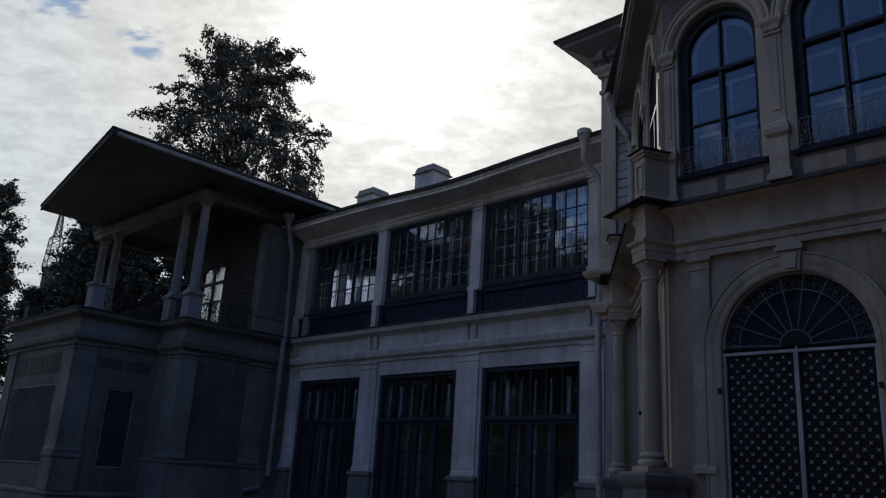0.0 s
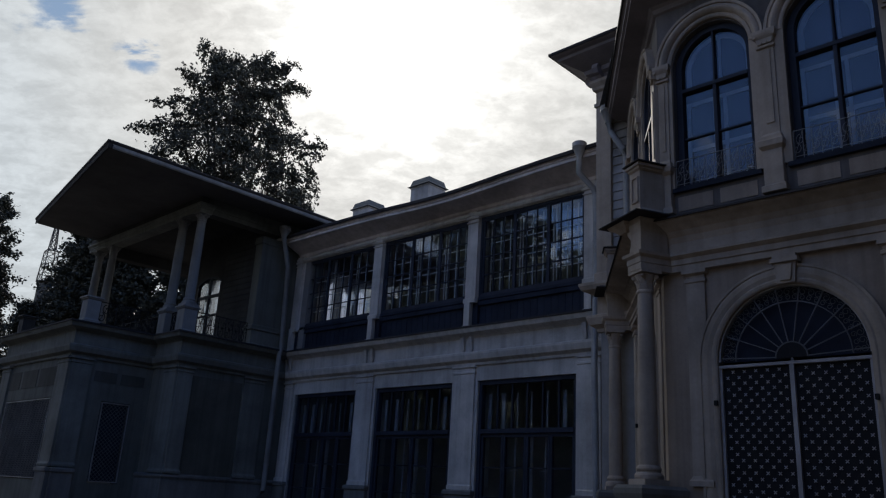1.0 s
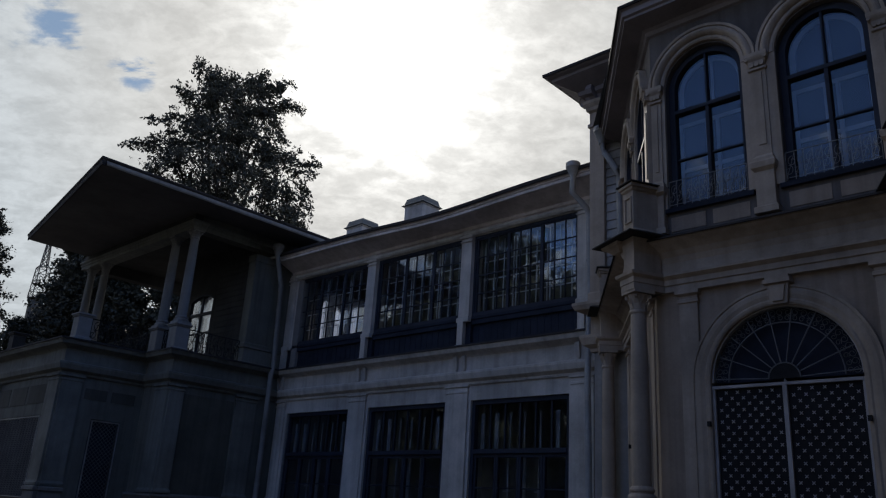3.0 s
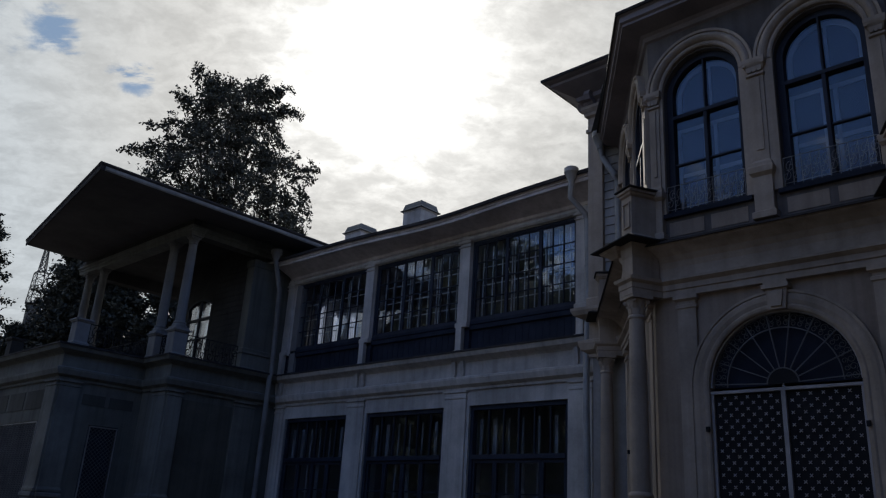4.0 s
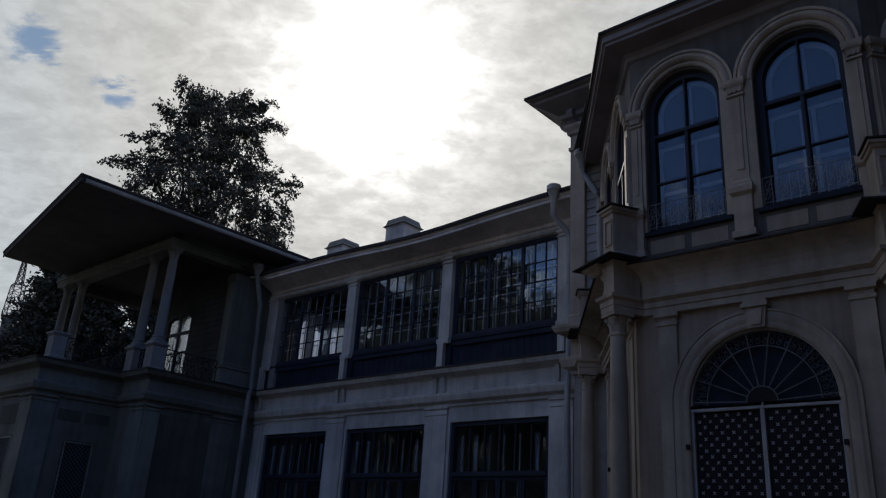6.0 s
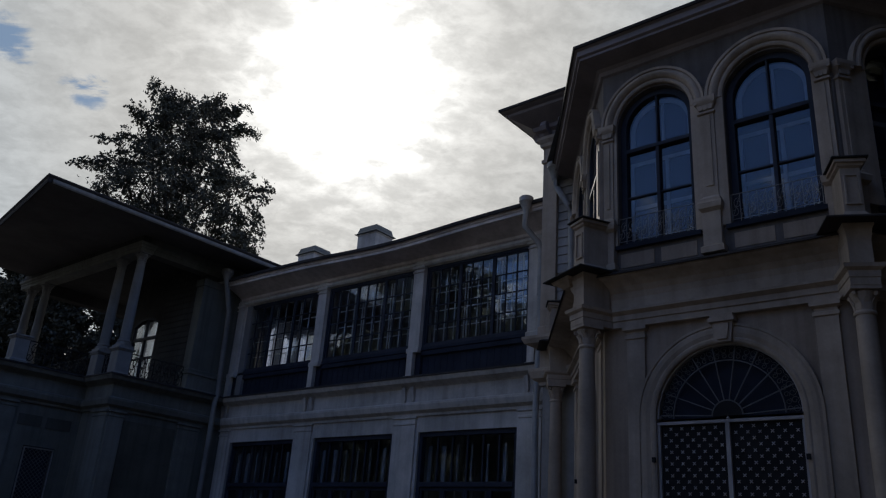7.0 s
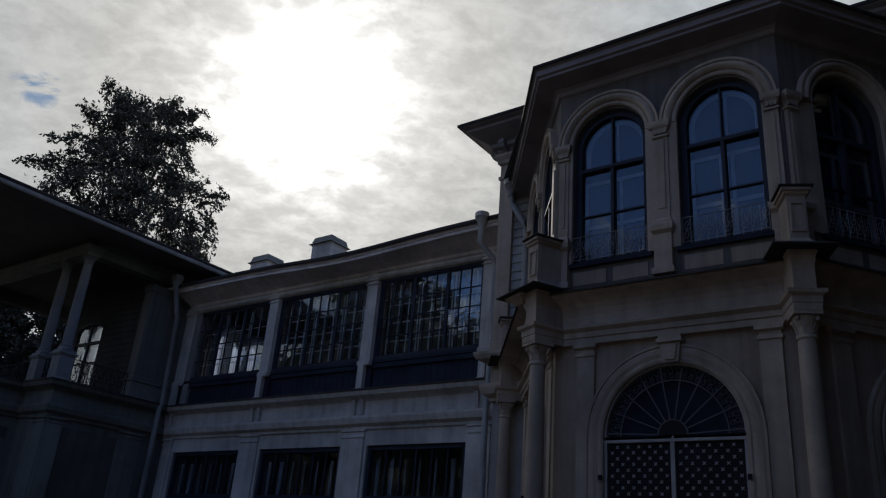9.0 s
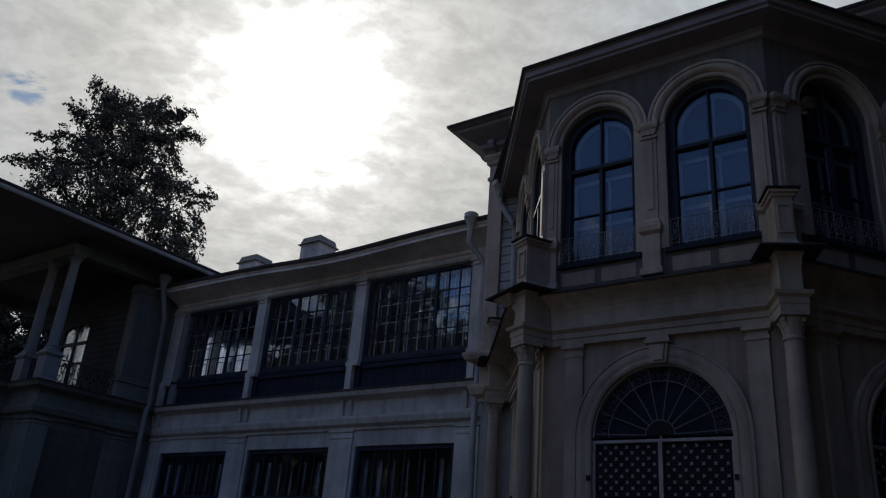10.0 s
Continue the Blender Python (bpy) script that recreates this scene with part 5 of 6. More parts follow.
def gate(F):
    c = F.length / 2
    g = thing("arched_gate", F.at(c, 0, 0.3), "double iron gate studded with white crosses under a fan grille", "gate", "bay gates")
    sp, o = 3.313, -0.035
    zc = GATE_TOP - GATE_HALF + 0.005
    bm = B()
    fring(bm, F, c, zc, GATE_HALF - 0.022, GATE_HALF - 0.001, o - 0.03, o + 0.03)
    fbox(bm, F, c - GATE_HALF + 0.001, c - GATE_HALF + 0.036, o - 0.035, o + 0.035, 0.3, sp)
    fbox(bm, F, c + GATE_HALF - 0.036, c + GATE_HALF - 0.001, o - 0.035, o + 0.035, 0.3, sp)
    fbox(bm, F, c - GATE_HALF + 0.001, c + GATE_HALF - 0.001, o - 0.035, o + 0.045, sp, sp + 0.035)
    part("gate_frame", bm, M_GATE, g)
    for i in range(10):
        a = radians(3 + 19.33 * i)
        p0, p1 = (c + 0.18 * math.cos(a), zc + 0.18 * math.sin(a)), (c + 0.845 * math.cos(a), zc + 0.845 * math.sin(a))
        t = (-math.sin(a) * 0.0055, math.cos(a) * 0.0055)
        bm = B()
        fprism(bm, F, [(p0[0] - t[0], p0[1] - t[1]), (p0[0] + t[0], p0[1] + t[1]), (p1[0] + t[0], p1[1] + t[1]), (p1[0] - t[0], p1[1] - t[1])], o - 0.01, o + 0.01)
        part("fan_spoke", bm, M_FAN, g, "thin grey iron spoke")
    for r in (0.66,):
        bm = B()
        fring(bm, F, c, zc, r, r + 0.012, o - 0.012, o + 0.012)
        part("fan_ring", bm, M_FAN, g, "thin grey iron ring")
    # added dark sheet in place of the dim, hazy depth behind the fan
    bm = B()
    fprism(bm, F, arc(c, zc, GATE_HALF - 0.012, 180, 0, 28), o - 0.075, o - 0.069)
    part("fan_gloom_sheet", bm, M_DARK, g, "dark sheet added for the bluish gloom behind the fan grille")
    bm = B()
    fring(bm, F, c, zc, 0.175, 0.19, o - 0.015, o + 0.015)
    part("boss_ring", bm, M_LATT, g)
    bm = B()
    fprism(bm, F, arc(c, zc, 0.175, 180, 0, 16), o - 0.02, o + 0.01)
    part("fan_boss", bm, M_IRON, g)
    for k in range(27):
        a = radians(180 * (k + 0.5) / 27)
        for ro, r0, s in ((0.785, 0.048, 1), (0.715, 0.036, -1)):
            cu, cz = c + ro * math.cos(a), zc + ro * math.sin(a)
            pts = []
            for i in range(12):
                b = a + s * (1 if k % 2 else -1) * radians(-60 + 40 * i)
                rr = r0 * (1 - i / 17)
                pts.append(F.at(cu + rr * math.cos(b), o, cz + rr * math.sin(b)))
            bm = B()
            tube(bm, pts, 0.0045, 4)
            part("fan_scroll", bm, M_LATT, g)
    for s in (-1, 1):
        u0, u1 = sorted((c + s * 0.026, c + s * (GATE_HALF - 0.036)))
        bm = B()
        fbox(bm, F, u0, u1, o - 0.01, o, 0.32, sp)
        leaf = part("gate_leaf", bm, M_IRON, g, "dark sheet-iron leaf")
        rest = B()
        cell = (u1 - u0) / 5.85
        for r in range(42):
            z = sp - 0.047 - r * cell / 2
            for k in range(5 if r % 2 == 0 else 6):
                uu = (u0 + u1) / 2 + (k - (2 if r % 2 == 0 else 2.5)) * cell
                if r < 27:
                    place("rosette", ROSETTE, None, leaf, m=F.matrix(uu, o + 0.001, z))
                else:
                    rest.from_mesh(ROSETTE)
                    n = len(ROSETTE.vertices)
                    rest.verts.ensure_lookup_table()
                    bmesh.ops.transform(rest, matrix=F.matrix(uu, o + 0.001, z), verts=rest.verts[-n:])
        tagged(part("rosettes", rest, M_GATE, leaf), kind="stuff")
    bm = B()
    fbox(bm, F, c - 0.025, c + 0.025, o - 0.02, o + 0.04, 0.3, sp)
    part("meeting_stile", bm, M_GATE, g)
    bm = B()
    lathe(bm, [(0.012, 0), (0.02, 0.015), (0.012, 0.03), (0.004, 0.05)], 8, F.at(c, o, sp + 0.036))
    part("finial", bm, M_GATE, g)
    for s in (-1, 1):
        bm = B()
        fbox(bm, F, c + s * (GATE_HALF + 0.02) - 0.02, c + s * (GATE_HALF + 0.02) + 0.02, 0.062, 0.10, 2.86, 2.92)
        part("hinge", bm, M_IRON, g)


for F in FS:
    gate(F)


def drainpipe(pts, r, label, funnel=True, mat=M_PIPE):
    d = thing("drainpipe", pts[-1], label, "drainpipe", "drainpipes")
    bm = B()
    tube(bm, pts, r, 12)
    part("pipe", bm, mat, d, smooth=True)
    if funnel:
        bm = B()
        x, y, z = pts[0]
        lathe(bm, [(r, -0.05), (r * 1.1, 0.0), (r * 2.2, 0.18), (r * 2.5, 0.20), (r * 2.5, 0.30), (r * 2.2, 0.32)], 16, (x, y, z))
        part("funnel", bm, mat, d, smooth=True)
    for p, q in zip(pts, pts[1:]):
        if abs(p[2] - q[2]) > 1.5:
            n = int(abs(p[2] - q[2]) / 1.4)
            for k in range(n):
                f = (k + 0.5) / n
                z = p[2] + (q[2] - p[2]) * f
                bm = B()
                lathe(bm, [(r * 1.15, -0.02), (r * 1.15, 0.02)], 12, (p[0] + (q[0] - p[0]) * f, p[1] + (q[1] - p[1]) * f, z))
                part("clamp", bm, mat, d)


drainpipe([(-9.02, 13.22, 8.86), (-9.06, 13.25, 8.5), (-8.87, 13.52, 8.18), (-8.85, 13.58, 8.0), (-8.83, 13.6, 6.0), (-8.83, 13.55, 5.7), (-8.83, 13.5, 4.4), (-8.83, 13.6, 0.3)], 0.065, "pale painted zinc drainpipe with swan neck and funnel")
drainpipe([(-19.74, 13.1, 9.0), (-19.72, 13.2, 8.6), (-19.78, 13.4, 8.1), (-19.78, 13.5, 5.6), (-19.78, 13.45, 5.4), (-19.85, 13.5, 4.4), (-19.85, 13.5, 1.55), (-19.90, 13.3, 1.25), (-19.93, 12.8, 1.12)], 0.072, "grey painted zinc drainpipe in the inner corner", mat=M_LOGC)
drainpipe([(-7.50, 11.95, 8.72), (-7.46, 11.98, 8.5), (-7.2, 12.0, 8.05), (-7.18, 12.05, 7.9), (-7.18, 12.08, 5.6)], 0.06, "grey zinc drainpipe beside the canted bay")


# ---- trees ----
def tree(x, y, h, spread, seed, n_limb=26, leaves=9000, crown0=0.22, label="tall out-of-view broadleaf tree with dense summer foliage, added for shade and reflections", leaf=0.34, mat=M_LEAF):
    rnd = random.Random(seed)
    t = thing("tree", (x, y, 0), label, "tree", "park trees")
    bm = B()
    trunk = [(x + 0.02 * h * math.sin(i * 1.3 + seed) * (i / 8), y + 0.02 * h * math.cos(i * 1.7 + seed) * (i / 8), h * 0.95 * i / 8) for i in range(9)]
    tube(bm, trunk, 0.018 * h + 0.05, 9, 0.03)
    tips = []
    for k in range(n_limb):
        f = crown0 + (0.95 - crown0) * (k + rnd.random()) / n_limb
        a = k * 2.4 + rnd.uniform(-0.5, 0.5)
        i = min(7, int(f / 0.95 * 8))
        g = f / 0.95 * 8 - i
        p = Vector(trunk[i]).lerp(Vector(trunk[i + 1]), min(1, g))
        prof = math.sin(math.pi * min(1, max(0.0, (f - crown0) / (1 - crown0)) ** 0.75 * 0.80 + 0.20)) ** 0.8
        ln = spread * (0.25 + 0.85 * prof) * rnd.uniform(0.6, 1.15)
        rise = rnd.uniform(0.15, 0.7) * ln
        dr = Vector((math.cos(a), math.sin(a), 0))
        pts = [p, p + dr * ln * 0.4 + Vector((0, 0, rise * 0.25)), p + dr * ln * 0.75 + Vector((0, 0, rise * 0.65)), p + dr * ln + Vector((0, 0, rise))]
        tube(bm, pts, 0.006 * h * (1.1 - f) + 0.03, 6, 0.015)
        for q in (0.35, 0.55, 0.72, 0.85, 0.94, 1.0):
            s = q * 3
            j = min(2, int(s))
            c = pts[j].lerp(pts[j + 1], s - j)
            tips.append((c, 0.09 * h * (0.35 + 0.45 * prof) * rnd.uniform(0.55, 1.1)))
    tips.append((Vector(trunk[-1]), 0.05 * h))
    part("trunk", bm, M_BARK, t)
    verts, faces = [], []
    for k in range(leaves):
        c, r = tips[rnd.randrange(len(tips))]
        v = Vector((rnd.gauss(0, 1), rnd.gauss(0, 1), rnd.gauss(0, 0.75)))
        v = v * (r * rnd.random() ** 0.4 / max(0.3, v.length))
        p = c + v
        d1 = Vector((rnd.gauss(0, 1), rnd.gauss(0, 1), rnd.gauss(0, 0.6))).normalized()
        d2 = d1.cross(Vector((rnd.gauss(0, 1), rnd.gauss(0, 1), rnd.gauss(0, 1)))).normalized()
        L = leaf * rnd.uniform(0.6, 1.3)
        i = len(verts)
        nn = d1.cross(d2) * L * 0.12
        verts += [p - d1 * L, p + d2 * L * 0.45 + nn, p + d1 * L, p - d2 * L * 0.45 + nn]
        faces += [(i, i + 1, i + 2), (i, i + 2, i + 3)]
    me = bpy.data.meshes.new("crown")
    me.from_pydata([tuple(v) for v in verts], [], faces)
    place("crown", me, mat, t)
    return t


def tall_tree(leaders, seed, label, leaf=0.068, twigs=12, per=44):
    """A tree with one trunk and several leaders (x, y, height, reach): limbs, twigs and small leaves in loose sprays."""
    rnd = random.Random(seed)
    x0 = sum(q[0] for q in leaders) / len(leaders)
    y0 = sum(q[1] for q in leaders) / len(leaders)
    t = thing("tree", (x0, y0, 0), label, "tree", "park trees")
    bm = B()
    h0 = min(q[2] for q in leaders)
    fork = Vector((x0, y0, h0 * 0.42))
    tube(bm, [(x0, y0, 0), (x0 + 0.1, y0, h0 * 0.2), fork], 0.36, 10, 0.26)
    sprays = []
    for lx, ly, h, reach in leaders:
        top = Vector((lx, ly, h))
        stem = [fork.lerp(top, f) + Vector((0.25 * math.sin(7 * f + seed), 0.25 * math.cos(5 * f), 0)) * (1 - f) * f * 3 for f in [i / 8 for i in range(9)]]
        stem[-1] = top
        tube(bm, stem, 0.2, 8, 0.02)
        n = 64
        for k in range(n):
            f = (k + rnd.random()) / n
            i = min(7, int(f * 8))
            p = stem[i].lerp(stem[i + 1], f * 8 - i)
            a = k * 2.4 + rnd.uniform(-0.6, 0.6)
            ln = reach * ((1 - f) ** 0.64 * 0.98 + 0.05) * rnd.uniform(0.7, 1.15)
            rise = ln * rnd.uniform(0.0, 0.55)
            d = Vector((math.cos(a), math.sin(a), 0))
            pts = [p, p + d * ln * 0.45 + Vector((0, 0, rise * 0.2)), p + d * ln * 0.8 + Vector((0, 0, rise * 0.6)), p + d * ln + Vector((0, 0, rise))]
            tube(bm, pts, 0.05 * (1.15 - f), 5, 0.012)
            for q in range(twigs):
                g = 0.25 + 0.75 * (q + rnd.random()) / twigs
                s3 = min(2.999, g * 3)
                b0 = pts[int(s3)].lerp(pts[int(s3) + 1], s3 - int(s3))
                w = Vector((rnd.gauss(0, 1), rnd.gauss(0, 1), rnd.gauss(0.1, 0.6)))
                w = w.normalized() * rnd.uniform(0.3, 1.1) * (0.42 + 0.58 * (1 - f)) + d * 0.2
                tube(bm, [b0, b0 + w], 0.012, 3, 0.006)
                sprays.append((b0, w))
    part("trunk", bm, M_BARK, t)
    verts, faces = [], []
    for b0, w in sprays:
        dens = rnd.uniform(0.5, 1.3)
        for k in range(int(per * dens)):
            p = b0 + w * rnd.uniform(0.0, 1.06) + Vector((rnd.gauss(0, 0.12), rnd.gauss(0, 0.12), rnd.gauss(-0.05, 0.11)))
            d1 = Vector((rnd.gauss(0, 1), rnd.gauss(0, 1), rnd.gauss(-0.3, 0.7))).normalized()
            d2 = d1.cross(Vector((rnd.gauss(0, 1), rnd.gauss(0, 1), rnd.gauss(0, 1)))).normalized()
            l = leaf * rnd.uniform(0.6, 1.3)
            i = len(verts)
            nn = d1.cross(d2) * l * 0.15
            verts += [p - d1 * l, p + d2 * l * 0.55 + nn, p + d1 * l, p - d2 * l * 0.55 + nn]
            faces += [(i, i + 1, i + 2), (i, i + 2, i + 3)]
    me = bpy.data.meshes.new("crown")
    me.from_pydata([tuple(v) for v in verts], [], faces)
    place("crown", me, M_LEAF, t)


def crowned_tree(x0, y0, left, right, stems, gaps, limbs, seed, label, sprays=1850, leaves=30, leaf=0.078):
    """A tree whose uneven crown runs between two outlines of (height, reach); stems are (reach, height),
    gaps (reach, height, radius), and limbs (from reach, height, to reach, height) stand out beyond the outlines."""
    rnd = random.Random(seed)
    t = thing("tree", (x0, y0, 0), label, "tree", "park trees")
    lat, deep = Vector((0.48, 0.877, 0)), Vector((-0.877, 0.48, 0))
    base = Vector((x0, y0, 0))

    def reach(line, z):
        for (z0, r0), (z1, r1) in zip(line, line[1:]):
            if z0 <= z <= z1:
                return r0 + (r1 - r0) * (z - z0) / (z1 - z0)
        return line[-1][1] if z > line[-1][0] else line[0][1]

    bm = B()
    fork = base + Vector((0, 0, 8.5))
    tube(bm, [base, base + Vector((0.1, 0, 4)), fork], 0.42, 10, 0.30)
    lines = []
    for r, z, d in stems:
        top = base + lat * r + deep * d + Vector((0, 0, z))
        pts = [fork.lerp(top, i / 9) + lat * (0.3 * math.sin(6 * i / 9 + r) * (1 - i / 9) * i / 4) for i in range(10)]
        pts[-1] = top
        tube(bm, pts, 0.13, 8, 0.012)
        lines.append(pts)
    z_top = max(left[-1][0], right[-1][0])
    # boughs first, then leafy sprays about the end of each
    boughs = []
    while len(boughs) < 400:
        edge = len(boughs) % 8 < 2
        tries = []
        while len(tries) < 6:
            z = rnd.uniform(13.0, z_top)
            a, b = reach(left, z), reach(right, z)
            if b - a < 0.05 or rnd.random() * 10.0 > b - a + 2.4:
                continue
            if edge:
                r = (a + rnd.uniform(0.05, 0.3)) if rnd.random() < 0.5 else (b - rnd.uniform(0.05, 0.3))
            else:
                r = (a + b) / 2 + rnd.uniform(-1, 1) * max(0.1, (b - a) / 2 - 0.5)
            if not any((r - gr) ** 2 + (z - gz) ** 2 < gd * gd for gr, gz, gd in gaps):
                tries.append((r, z))
        # the freest of a few places, so that the crown fills evenly
        r, z = max(tries, key=lambda q: min(((q[0] - o[0]) ** 2 + (q[1] - o[2]) ** 2 for o in boughs), default=0.0))
        a, b = reach(left, z), reach(right, z)
        mid, half = (a + b) / 2, (b - a) / 2
        d = rnd.uniform(-1, 1) * 0.8 * math.sqrt(max(0.05, half * half - (r - mid) ** 2 * 0.9))
        boughs.append((r, d, z, -1 if r < mid else 1, edge))
    tufts = []
    for k in range(sprays):
        r, d, z, way, edge = boughs[k % len(boughs)]
        f = rnd.random()
        big = 0.22 if edge else 0.34
        r2 = r + rnd.gauss(0, big) - way * 0.25 * f
        z2 = z + rnd.gauss(0, big * 0.62) - (0.14 if edge else 0.0)
        if any((r2 - gr) ** 2 + (z2 - gz) ** 2 < (gd * 0.8) ** 2 for gr, gz, gd in gaps):
            continue
        tufts.append((r2, d + rnd.gauss(0, big), z2, f < 0.3, None))
    for r0, z0, r1, z1 in limbs:
        ln, d0 = math.hypot(r1 - r0, z1 - z0), rnd.uniform(-0.6, 0.6)
        bend = rnd.uniform(0.04, 0.14) * ln

        def along(f):
            return r0 + (r1 - r0) * f, d0 * f, z0 + (z1 - z0) * f + bend * math.sin(math.pi * f)

        tube(bm, [base + lat * r + deep * d + Vector((0, 0, z)) for r, d, z in map(along, (0, 0.25, 0.5, 0.75, 1))], 0.03, 5, 0.006)
        for k in range(int(5 + 10 * ln)):
            f = rnd.uniform(0.15, 1.04)
            r, d, z = along(f)
            wide = 0.17 * (1.1 - f) + 0.05
            tufts.append((r + rnd.gauss(0, wide), d + rnd.gauss(0, 0.2), z + rnd.gauss(-0.04, wide), True, ((r1 - r0) / ln, (z1 - z0) / ln)))
    verts, faces = [], []
    for r, d, z, tip, way in tufts:
        p = base + lat * r + deep * d + Vector((0, 0, z))
        line = min(lines, key=lambda q: min((v - p).length for v in q))
        foot = min((v for v in line if v.z < p.z - 0.15 * (v - p).length), key=lambda v: (v - p).length, default=line[0])
        out = p - foot
        flat = Vector((out.x, out.y, 0))
        flat = flat.normalized() if flat.length > 0.05 else Vector((rnd.uniform(-1, 1), rnd.uniform(-1, 1), 0)).normalized()
        if not way:
            tube(bm, [foot, foot.lerp(p, 0.55) + Vector((0, 0, 0.12 * out.length)), p], 0.008 + 0.004 * out.length, 4, 0.005)
        w = (flat * rnd.uniform(0.3, 0.8) + Vector((rnd.gauss(0, 0.3), rnd.gauss(0, 0.3), rnd.uniform(-0.35, 0.25)))) * (rnd.uniform(0.8, 1.1) if tip else rnd.uniform(0.5, 0.85))
        if way:
            w = (lat * way[0] + Vector((0, 0, way[1] - 0.25)) + Vector((rnd.gauss(0, 0.5), rnd.gauss(0, 0.5), rnd.gauss(0, 0.4)))) * rnd.uniform(0.22, 0.42)
        side = w.cross(Vector((0, 0, 1)))
        side = side.normalized() if side.length > 0.01 else Vector((1, 0, 0))
        n = int(leaves * rnd.uniform(0.55, 1.35) * (0.7 if tip else 1.0))
        for k in range(n):
            g = rnd.uniform(-0.55, 1.0)
            spread = (0.10 if tip else 0.18) * (1.05 - max(0.0, g)) + 0.03
            q = p - w * 0.5 + w * g + side * rnd.gauss(0, spread) + Vector((0, 0, rnd.gauss(-0.10 * max(0, g), spread * 0.6)))
            d1 = (w.normalized() * rnd.uniform(0.0, 1.2) + Vector((rnd.gauss(0, 0.5), rnd.gauss(0, 0.5), rnd.gauss(-0.45, 0.5)))).normalized()
            d2 = d1.cross(Vector((rnd.gauss(0, 1), rnd.gauss(0, 1), rnd.gauss(0, 1)))).normalized()
            l = leaf * rnd.uniform(0.6, 1.4)
            i = len(verts)
            nn = d1.cross(d2) * l * 0.2
            verts += [q - d1 * l, q + d2 * l * 0.5 + nn, q + d1 * l, q - d2 * l * 0.5 + nn]
            faces += [(i, i + 1, i + 2), (i, i + 2, i + 3)]
    part("trunk", bm, M_BARK, t)
    me = bpy.data.meshes.new("crown")
    me.from_pydata([tuple(v) for v in verts], [], faces)
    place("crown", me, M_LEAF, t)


# the tall tree behind the pavilion roof, with two tops and ragged sides
crowned_tree(-32.0, 17.5,
             [(11.5, -4.0), (16.0, -3.4), (16.5, -3.0), (17.0, -2.6), (17.8, -2.5), (18.5, -2.2), (18.8, -1.9), (19.3, -1.8), (19.9, -1.9), (20.3, -1.7), (20.6, -1.4), (21.1, -1.4), (21.5, -1.2)],
             [(11.5, 4.3), (15.0, 4.1), (16.1, 3.6), (16.5, 2.9), (17.0, 2.4), (17.4, 2.7), (18.1, 2.5), (18.6, 2.2), (18.9, 2.1), (19.7, 2.2), (20.1, 2.1), (20.6, 2.0), (21.0, 1.6), (21.4, 1.3), (21.7, 1.0)],
             [(-1.5, 21.3, 0.3), (-1.0, 21.2, -0.4), (0.9, 21.0, 0.2), (1.5, 21.4, -0.3), (-2.2, 18.2, 0.8), (2.9, 17.4, -0.5), (-3.3, 16.0, 0.4), (0.0, 20.0, -1.2), (2.2, 20.2, 0.2), (3.2, 15.5, 0.3)],
             [(0.25, 22.2, 0.55), (0.5, 21.3, 0.22), (2.35, 16.4, 0.32), (2.95, 16.3, 0.2), (1.2, 20.8, 0.22), (2.3, 21.3, 0.22), (1.45, 17.5, 0.3), (-0.6, 17.4, 0.26), (0.54, 18.85, 0.26), (-0.5, 19.0, 0.22), (-2.2, 18.6, 0.2), (1.7, 19.6, 0.2), (-1.6, 17.3, 0.24), (-1.3, 19.8, 0.18), (0.3, 16.6, 0.24), (-1.1, 16.4, 0.2), (1.0, 16.2, 0.18), (-0.2, 20.3, 0.16)],
             [(1.09, 20.74, 2.9, 22.0), (1.57, 20.64, 3.35, 20.66), (0.94, 21.1, 1.4, 22.65), (0.99, 21.3, 0.55, 22.15), (2.0, 19.8, 2.7, 19.45), (2.5, 17.2, 4.5, 18.0), (2.7, 17.6, 3.6, 18.95), (3.1, 16.95, 4.4, 16.3), (2.7, 16.3, 4.3, 15.6),
              (-1.7, 21.0, -1.9, 22.2), (-1.26, 21.2, -1.35, 22.4), (-1.0, 21.3, -0.95, 22.2), (-0.27, 20.9, -0.3, 21.9), (-1.8, 20.2, -2.6, 20.5), (1.3, 21.5, 2.3, 22.05), (2.2, 20.7, 2.75, 21.2), (-2.5, 16.7, -4.5, 17.2), (-2.1, 18.1, -3.6, 18.6), (-1.8, 20.0, -2.6, 20.8),
              (-2.3, 17.2, -3.8, 17.4), (-2.0, 19.1, -2.9, 19.4), (-2.4, 17.6, -3.3, 18.1), (2.1, 19.0, 2.8, 18.8), (3.4, 17.2, 4.2, 17.3), (1.0, 20.9, 2.1, 21.5)],
             3, "tall broadleaf tree with two tops behind the pavilion roof")
tall_tree([(-47.6, 12.6, 16.4, 2.4), (-48.7, 12.8, 13.4, 2.9)], 9, "broadleaf tree beyond the terrace", 0.10, 8, 34)
tall_tree([(-40.9, 17.6, 13.0, 2.5), (-39, 15.3, 14.0, 2.9)], 12, "dense broadleaf tree behind the loggia", 0.075, 9, 80)
tall_tree([(-36.5, 14.2, 13.0, 3.2), (-35, 16.5, 13.5, 3.4)], 15, "dense broadleaf tree behind the loggia", 0.10, 8, 70)
tall_tree([(-45.5, 13.5, 7.2, 1.9), (-44.8, 11.6, 7.8, 2.2), (-46.5, 9.5, 9.0, 2.2)], 21, "low spreading broadleaf tree beyond the pavilion", 0.09, 8, 60)
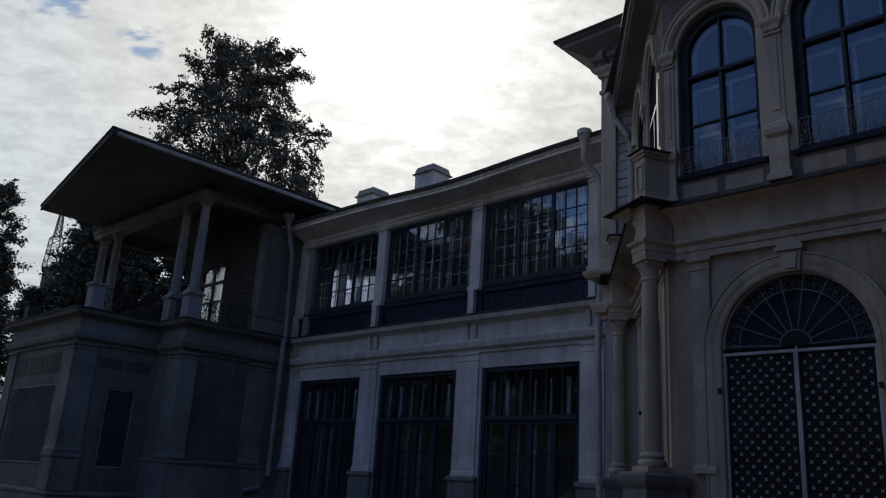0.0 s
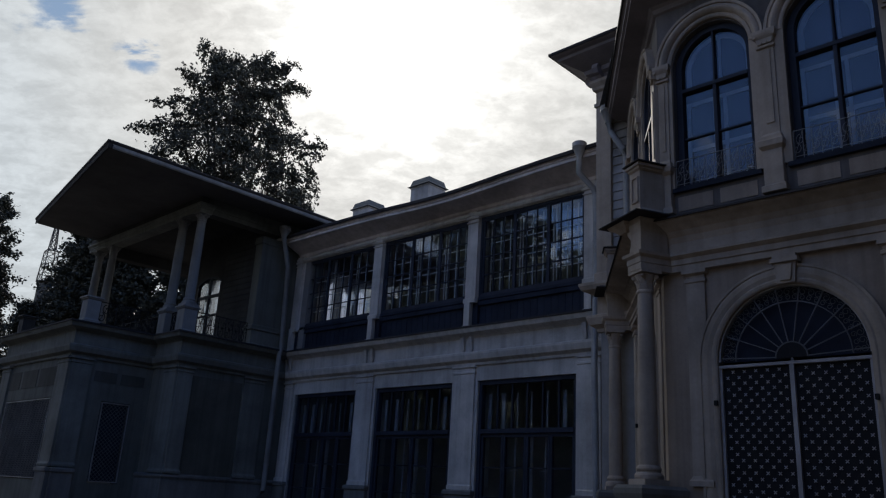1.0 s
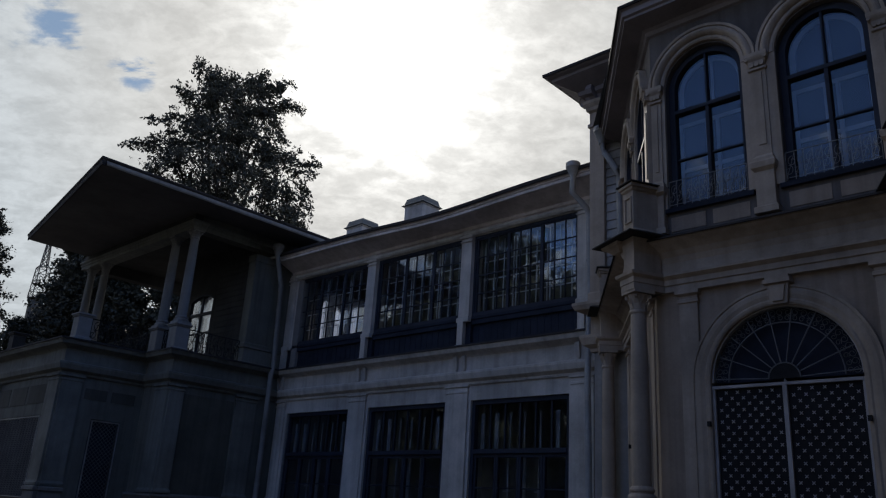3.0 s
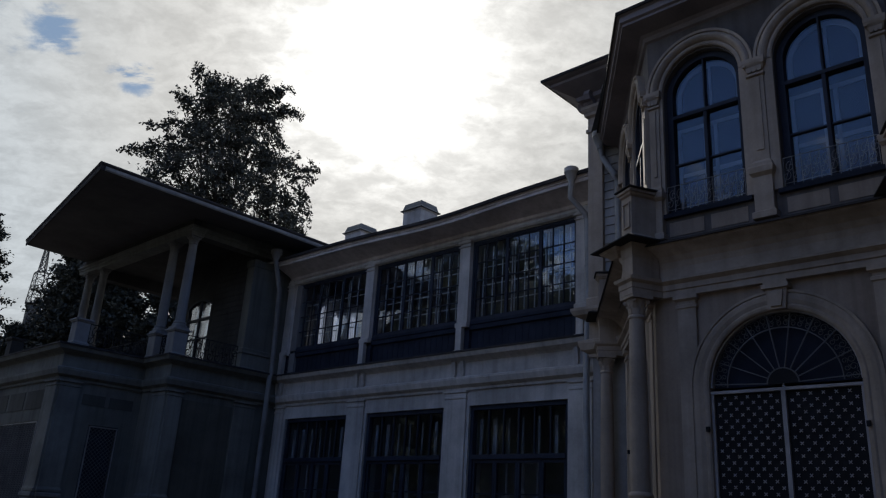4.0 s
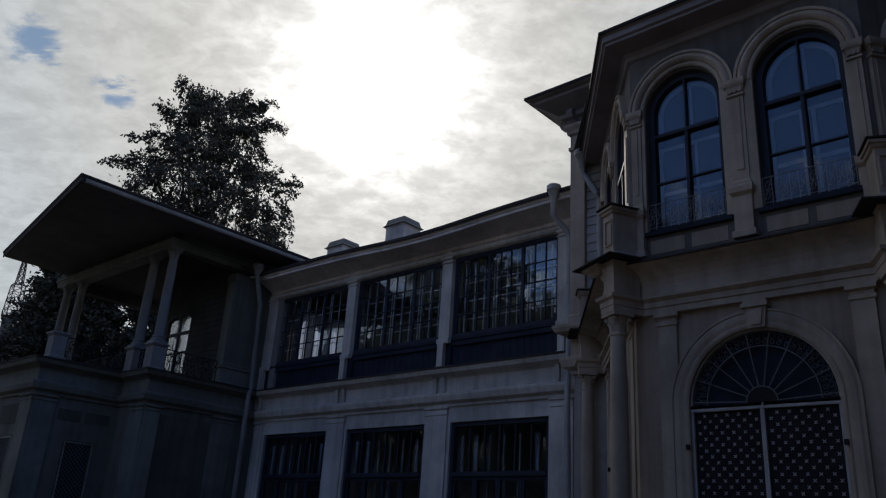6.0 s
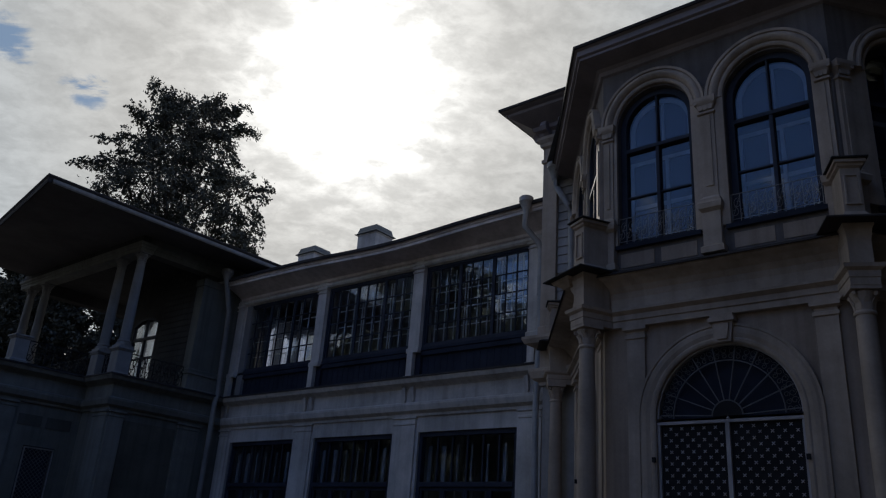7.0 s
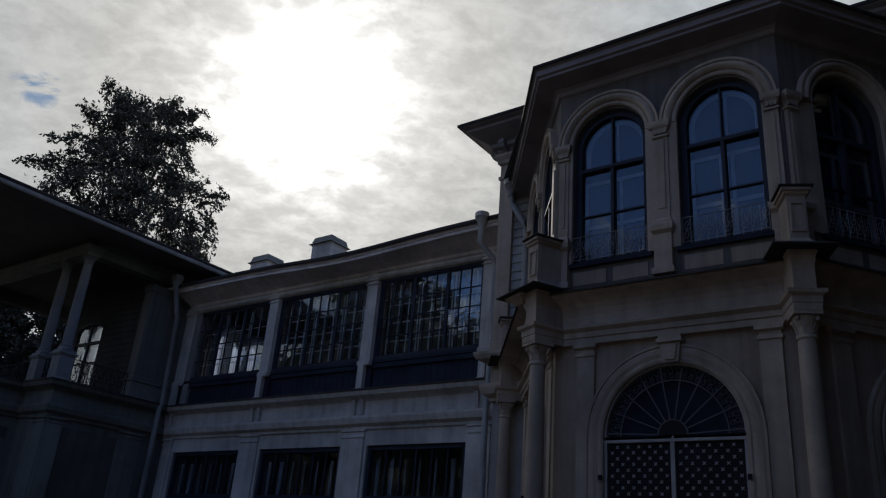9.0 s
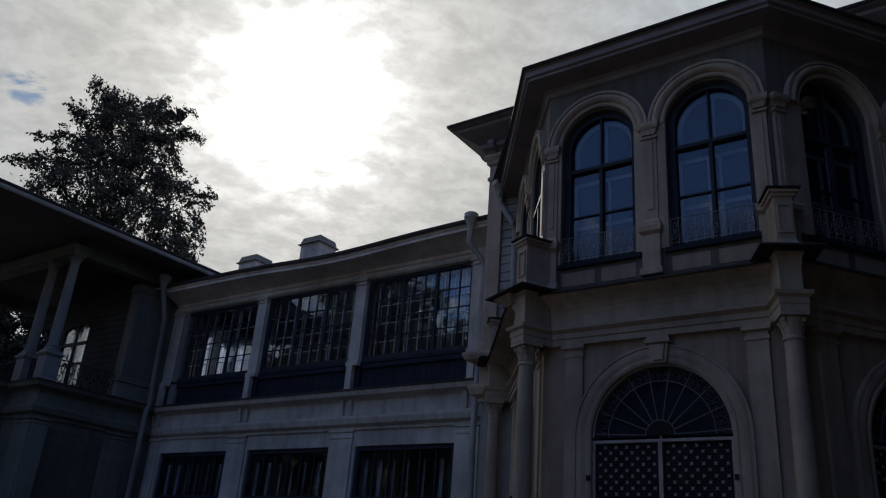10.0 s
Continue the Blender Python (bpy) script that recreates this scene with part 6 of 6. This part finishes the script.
tall_tree([(-42.0, 13.3, 9.7, 0.95), (-42.2, 15.1, 12.2, 1.25), (-41.2, 15.9, 14.1, 1.4)], 25, "slender broadleaf tree beyond the terrace pedestal", 0.08, 8, 44)
tall_tree([(-34, 20.0, 12.0, 3.6), (-32, 16.5, 12.0, 2.6)], 18, "dense broadleaf tree behind the loggia", 0.10, 8, 70)


def lattice_mast(x, y):
    """A tank with a railed platform, and on it a two-stage lattice."""
    m = thing("lattice_mast", (x, y, 0), "distant steel lattice mast above a round tank", "mast")
    bm = B()
    lathe(bm, [(1.15, 0), (1.15, 32.4), (1.05, 32.9), (1.05, 33.3)], 16, (x, y, 0))
    part("tank", bm, M_STEEL, m)
    bm = B()
    lathe(bm, [(0.2, 33.3), (1.5, 33.3), (1.5, 33.42), (0.2, 33.42)], 16, (x, y, 0))
    for k in range(16):
        a = k * math.pi / 8
        p, q = (x + 1.45 * math.cos(a), y + 1.45 * math.sin(a)), (x + 1.45 * math.cos(a + math.pi / 8), y + 1.45 * math.sin(a + math.pi / 8))
        tube(bm, [(*p, 33.4), (*p, 34.3)], 0.035, 4)
        tube(bm, [(*p, 34.3), (*q, 34.3)], 0.035, 4)
    part("platform", bm, M_STEEL, m)
    bm = B()
    pr = None
    for z, s in ((33.4, 1.12), (34.8, 1.06), (36.2, 1.0), (37.6, 0.94), (38.9, 0.88), (39.4, 0.50), (40.4, 0.45), (41.4, 0.40), (42.4, 0.34), (43.3, 0.28)):
        c = [(x + sx * s, y + sy * s, z) for sx, sy in ((-1, -1), (1, -1), (1, 1), (-1, 1))]
        for i in range(4):
            tube(bm, [c[i], c[(i + 1) % 4]], 0.05, 4)
        if pr:
            for i in range(4):
                tube(bm, [pr[i], c[i]], 0.085, 4)
                tube(bm, [pr[i], c[(i + 1) % 4]], 0.045, 4)
                tube(bm, [pr[(i + 1) % 4], c[i]], 0.045, 4)
        pr = c
    part("lattice", bm, M_STEEL, m)


lattice_mast(-142.0, 47.25)

# park trees round the courtyard, mirrored in the windows; leaf lightened for sunlight
RING = [(-39, -14, 24), (-43, -12.5, 16.5), (-31, -18, 19), (-25, -24, 23), (-35, -26, 21), (-21, -20, 22), (-38, -20, 23), (-33, -15, 18), (-50, -19.5, 17.5), (-46, -15, 17), (-18, -29, 14), (-11, -29, 13), (-4, -29, 13), (3, -26, 14), (-53, -10.5, 18), (-60, -15, 20), (-55, -14, 19), (-41, -17, 25), (-44.5, -20, 24), (-37, -16.5, 24.5)]
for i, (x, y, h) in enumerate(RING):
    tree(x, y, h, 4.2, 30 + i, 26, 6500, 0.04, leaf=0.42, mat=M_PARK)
# trees added out of view to shade the bay's right-hand faces
for i, (x, y, h) in enumerate([(6.8, 7.8, 19), (8.5, 2.5, 21), (10, -3, 21), (14, 3, 20), (8, -12, 17), (13, -9, 18), (12, 8.6, 20), (5.6, 6.2, 18), (6.4, 10.4, 20), (6.0, 2.4, 15), (5, -9, 17), (9, -16, 20), (4, -18, 18)]):
    tree(x, y, h, 3.6, 60 + i, 34, 16000, 0.05, leaf=0.55)
# closer unseen trees, added to deepen that shade
for i, (x, y, h) in enumerate([(4.0, 9.0, 18), (4.4, 7.0, 18), (4.6, 5.0, 16)]):
    tree(x, y, h, 2.2, 100 + i, 34, 24000, 0.05, leaf=0.3)
for i, (x, y, h) in enumerate([(-30, -8, 6.5), (-27, -12, 7.5), (-23, -15, 8), (-19, -18, 8.5), (-14, -19, 8), (-9, -20, 8.5), (-35, -4, 5.5)]):
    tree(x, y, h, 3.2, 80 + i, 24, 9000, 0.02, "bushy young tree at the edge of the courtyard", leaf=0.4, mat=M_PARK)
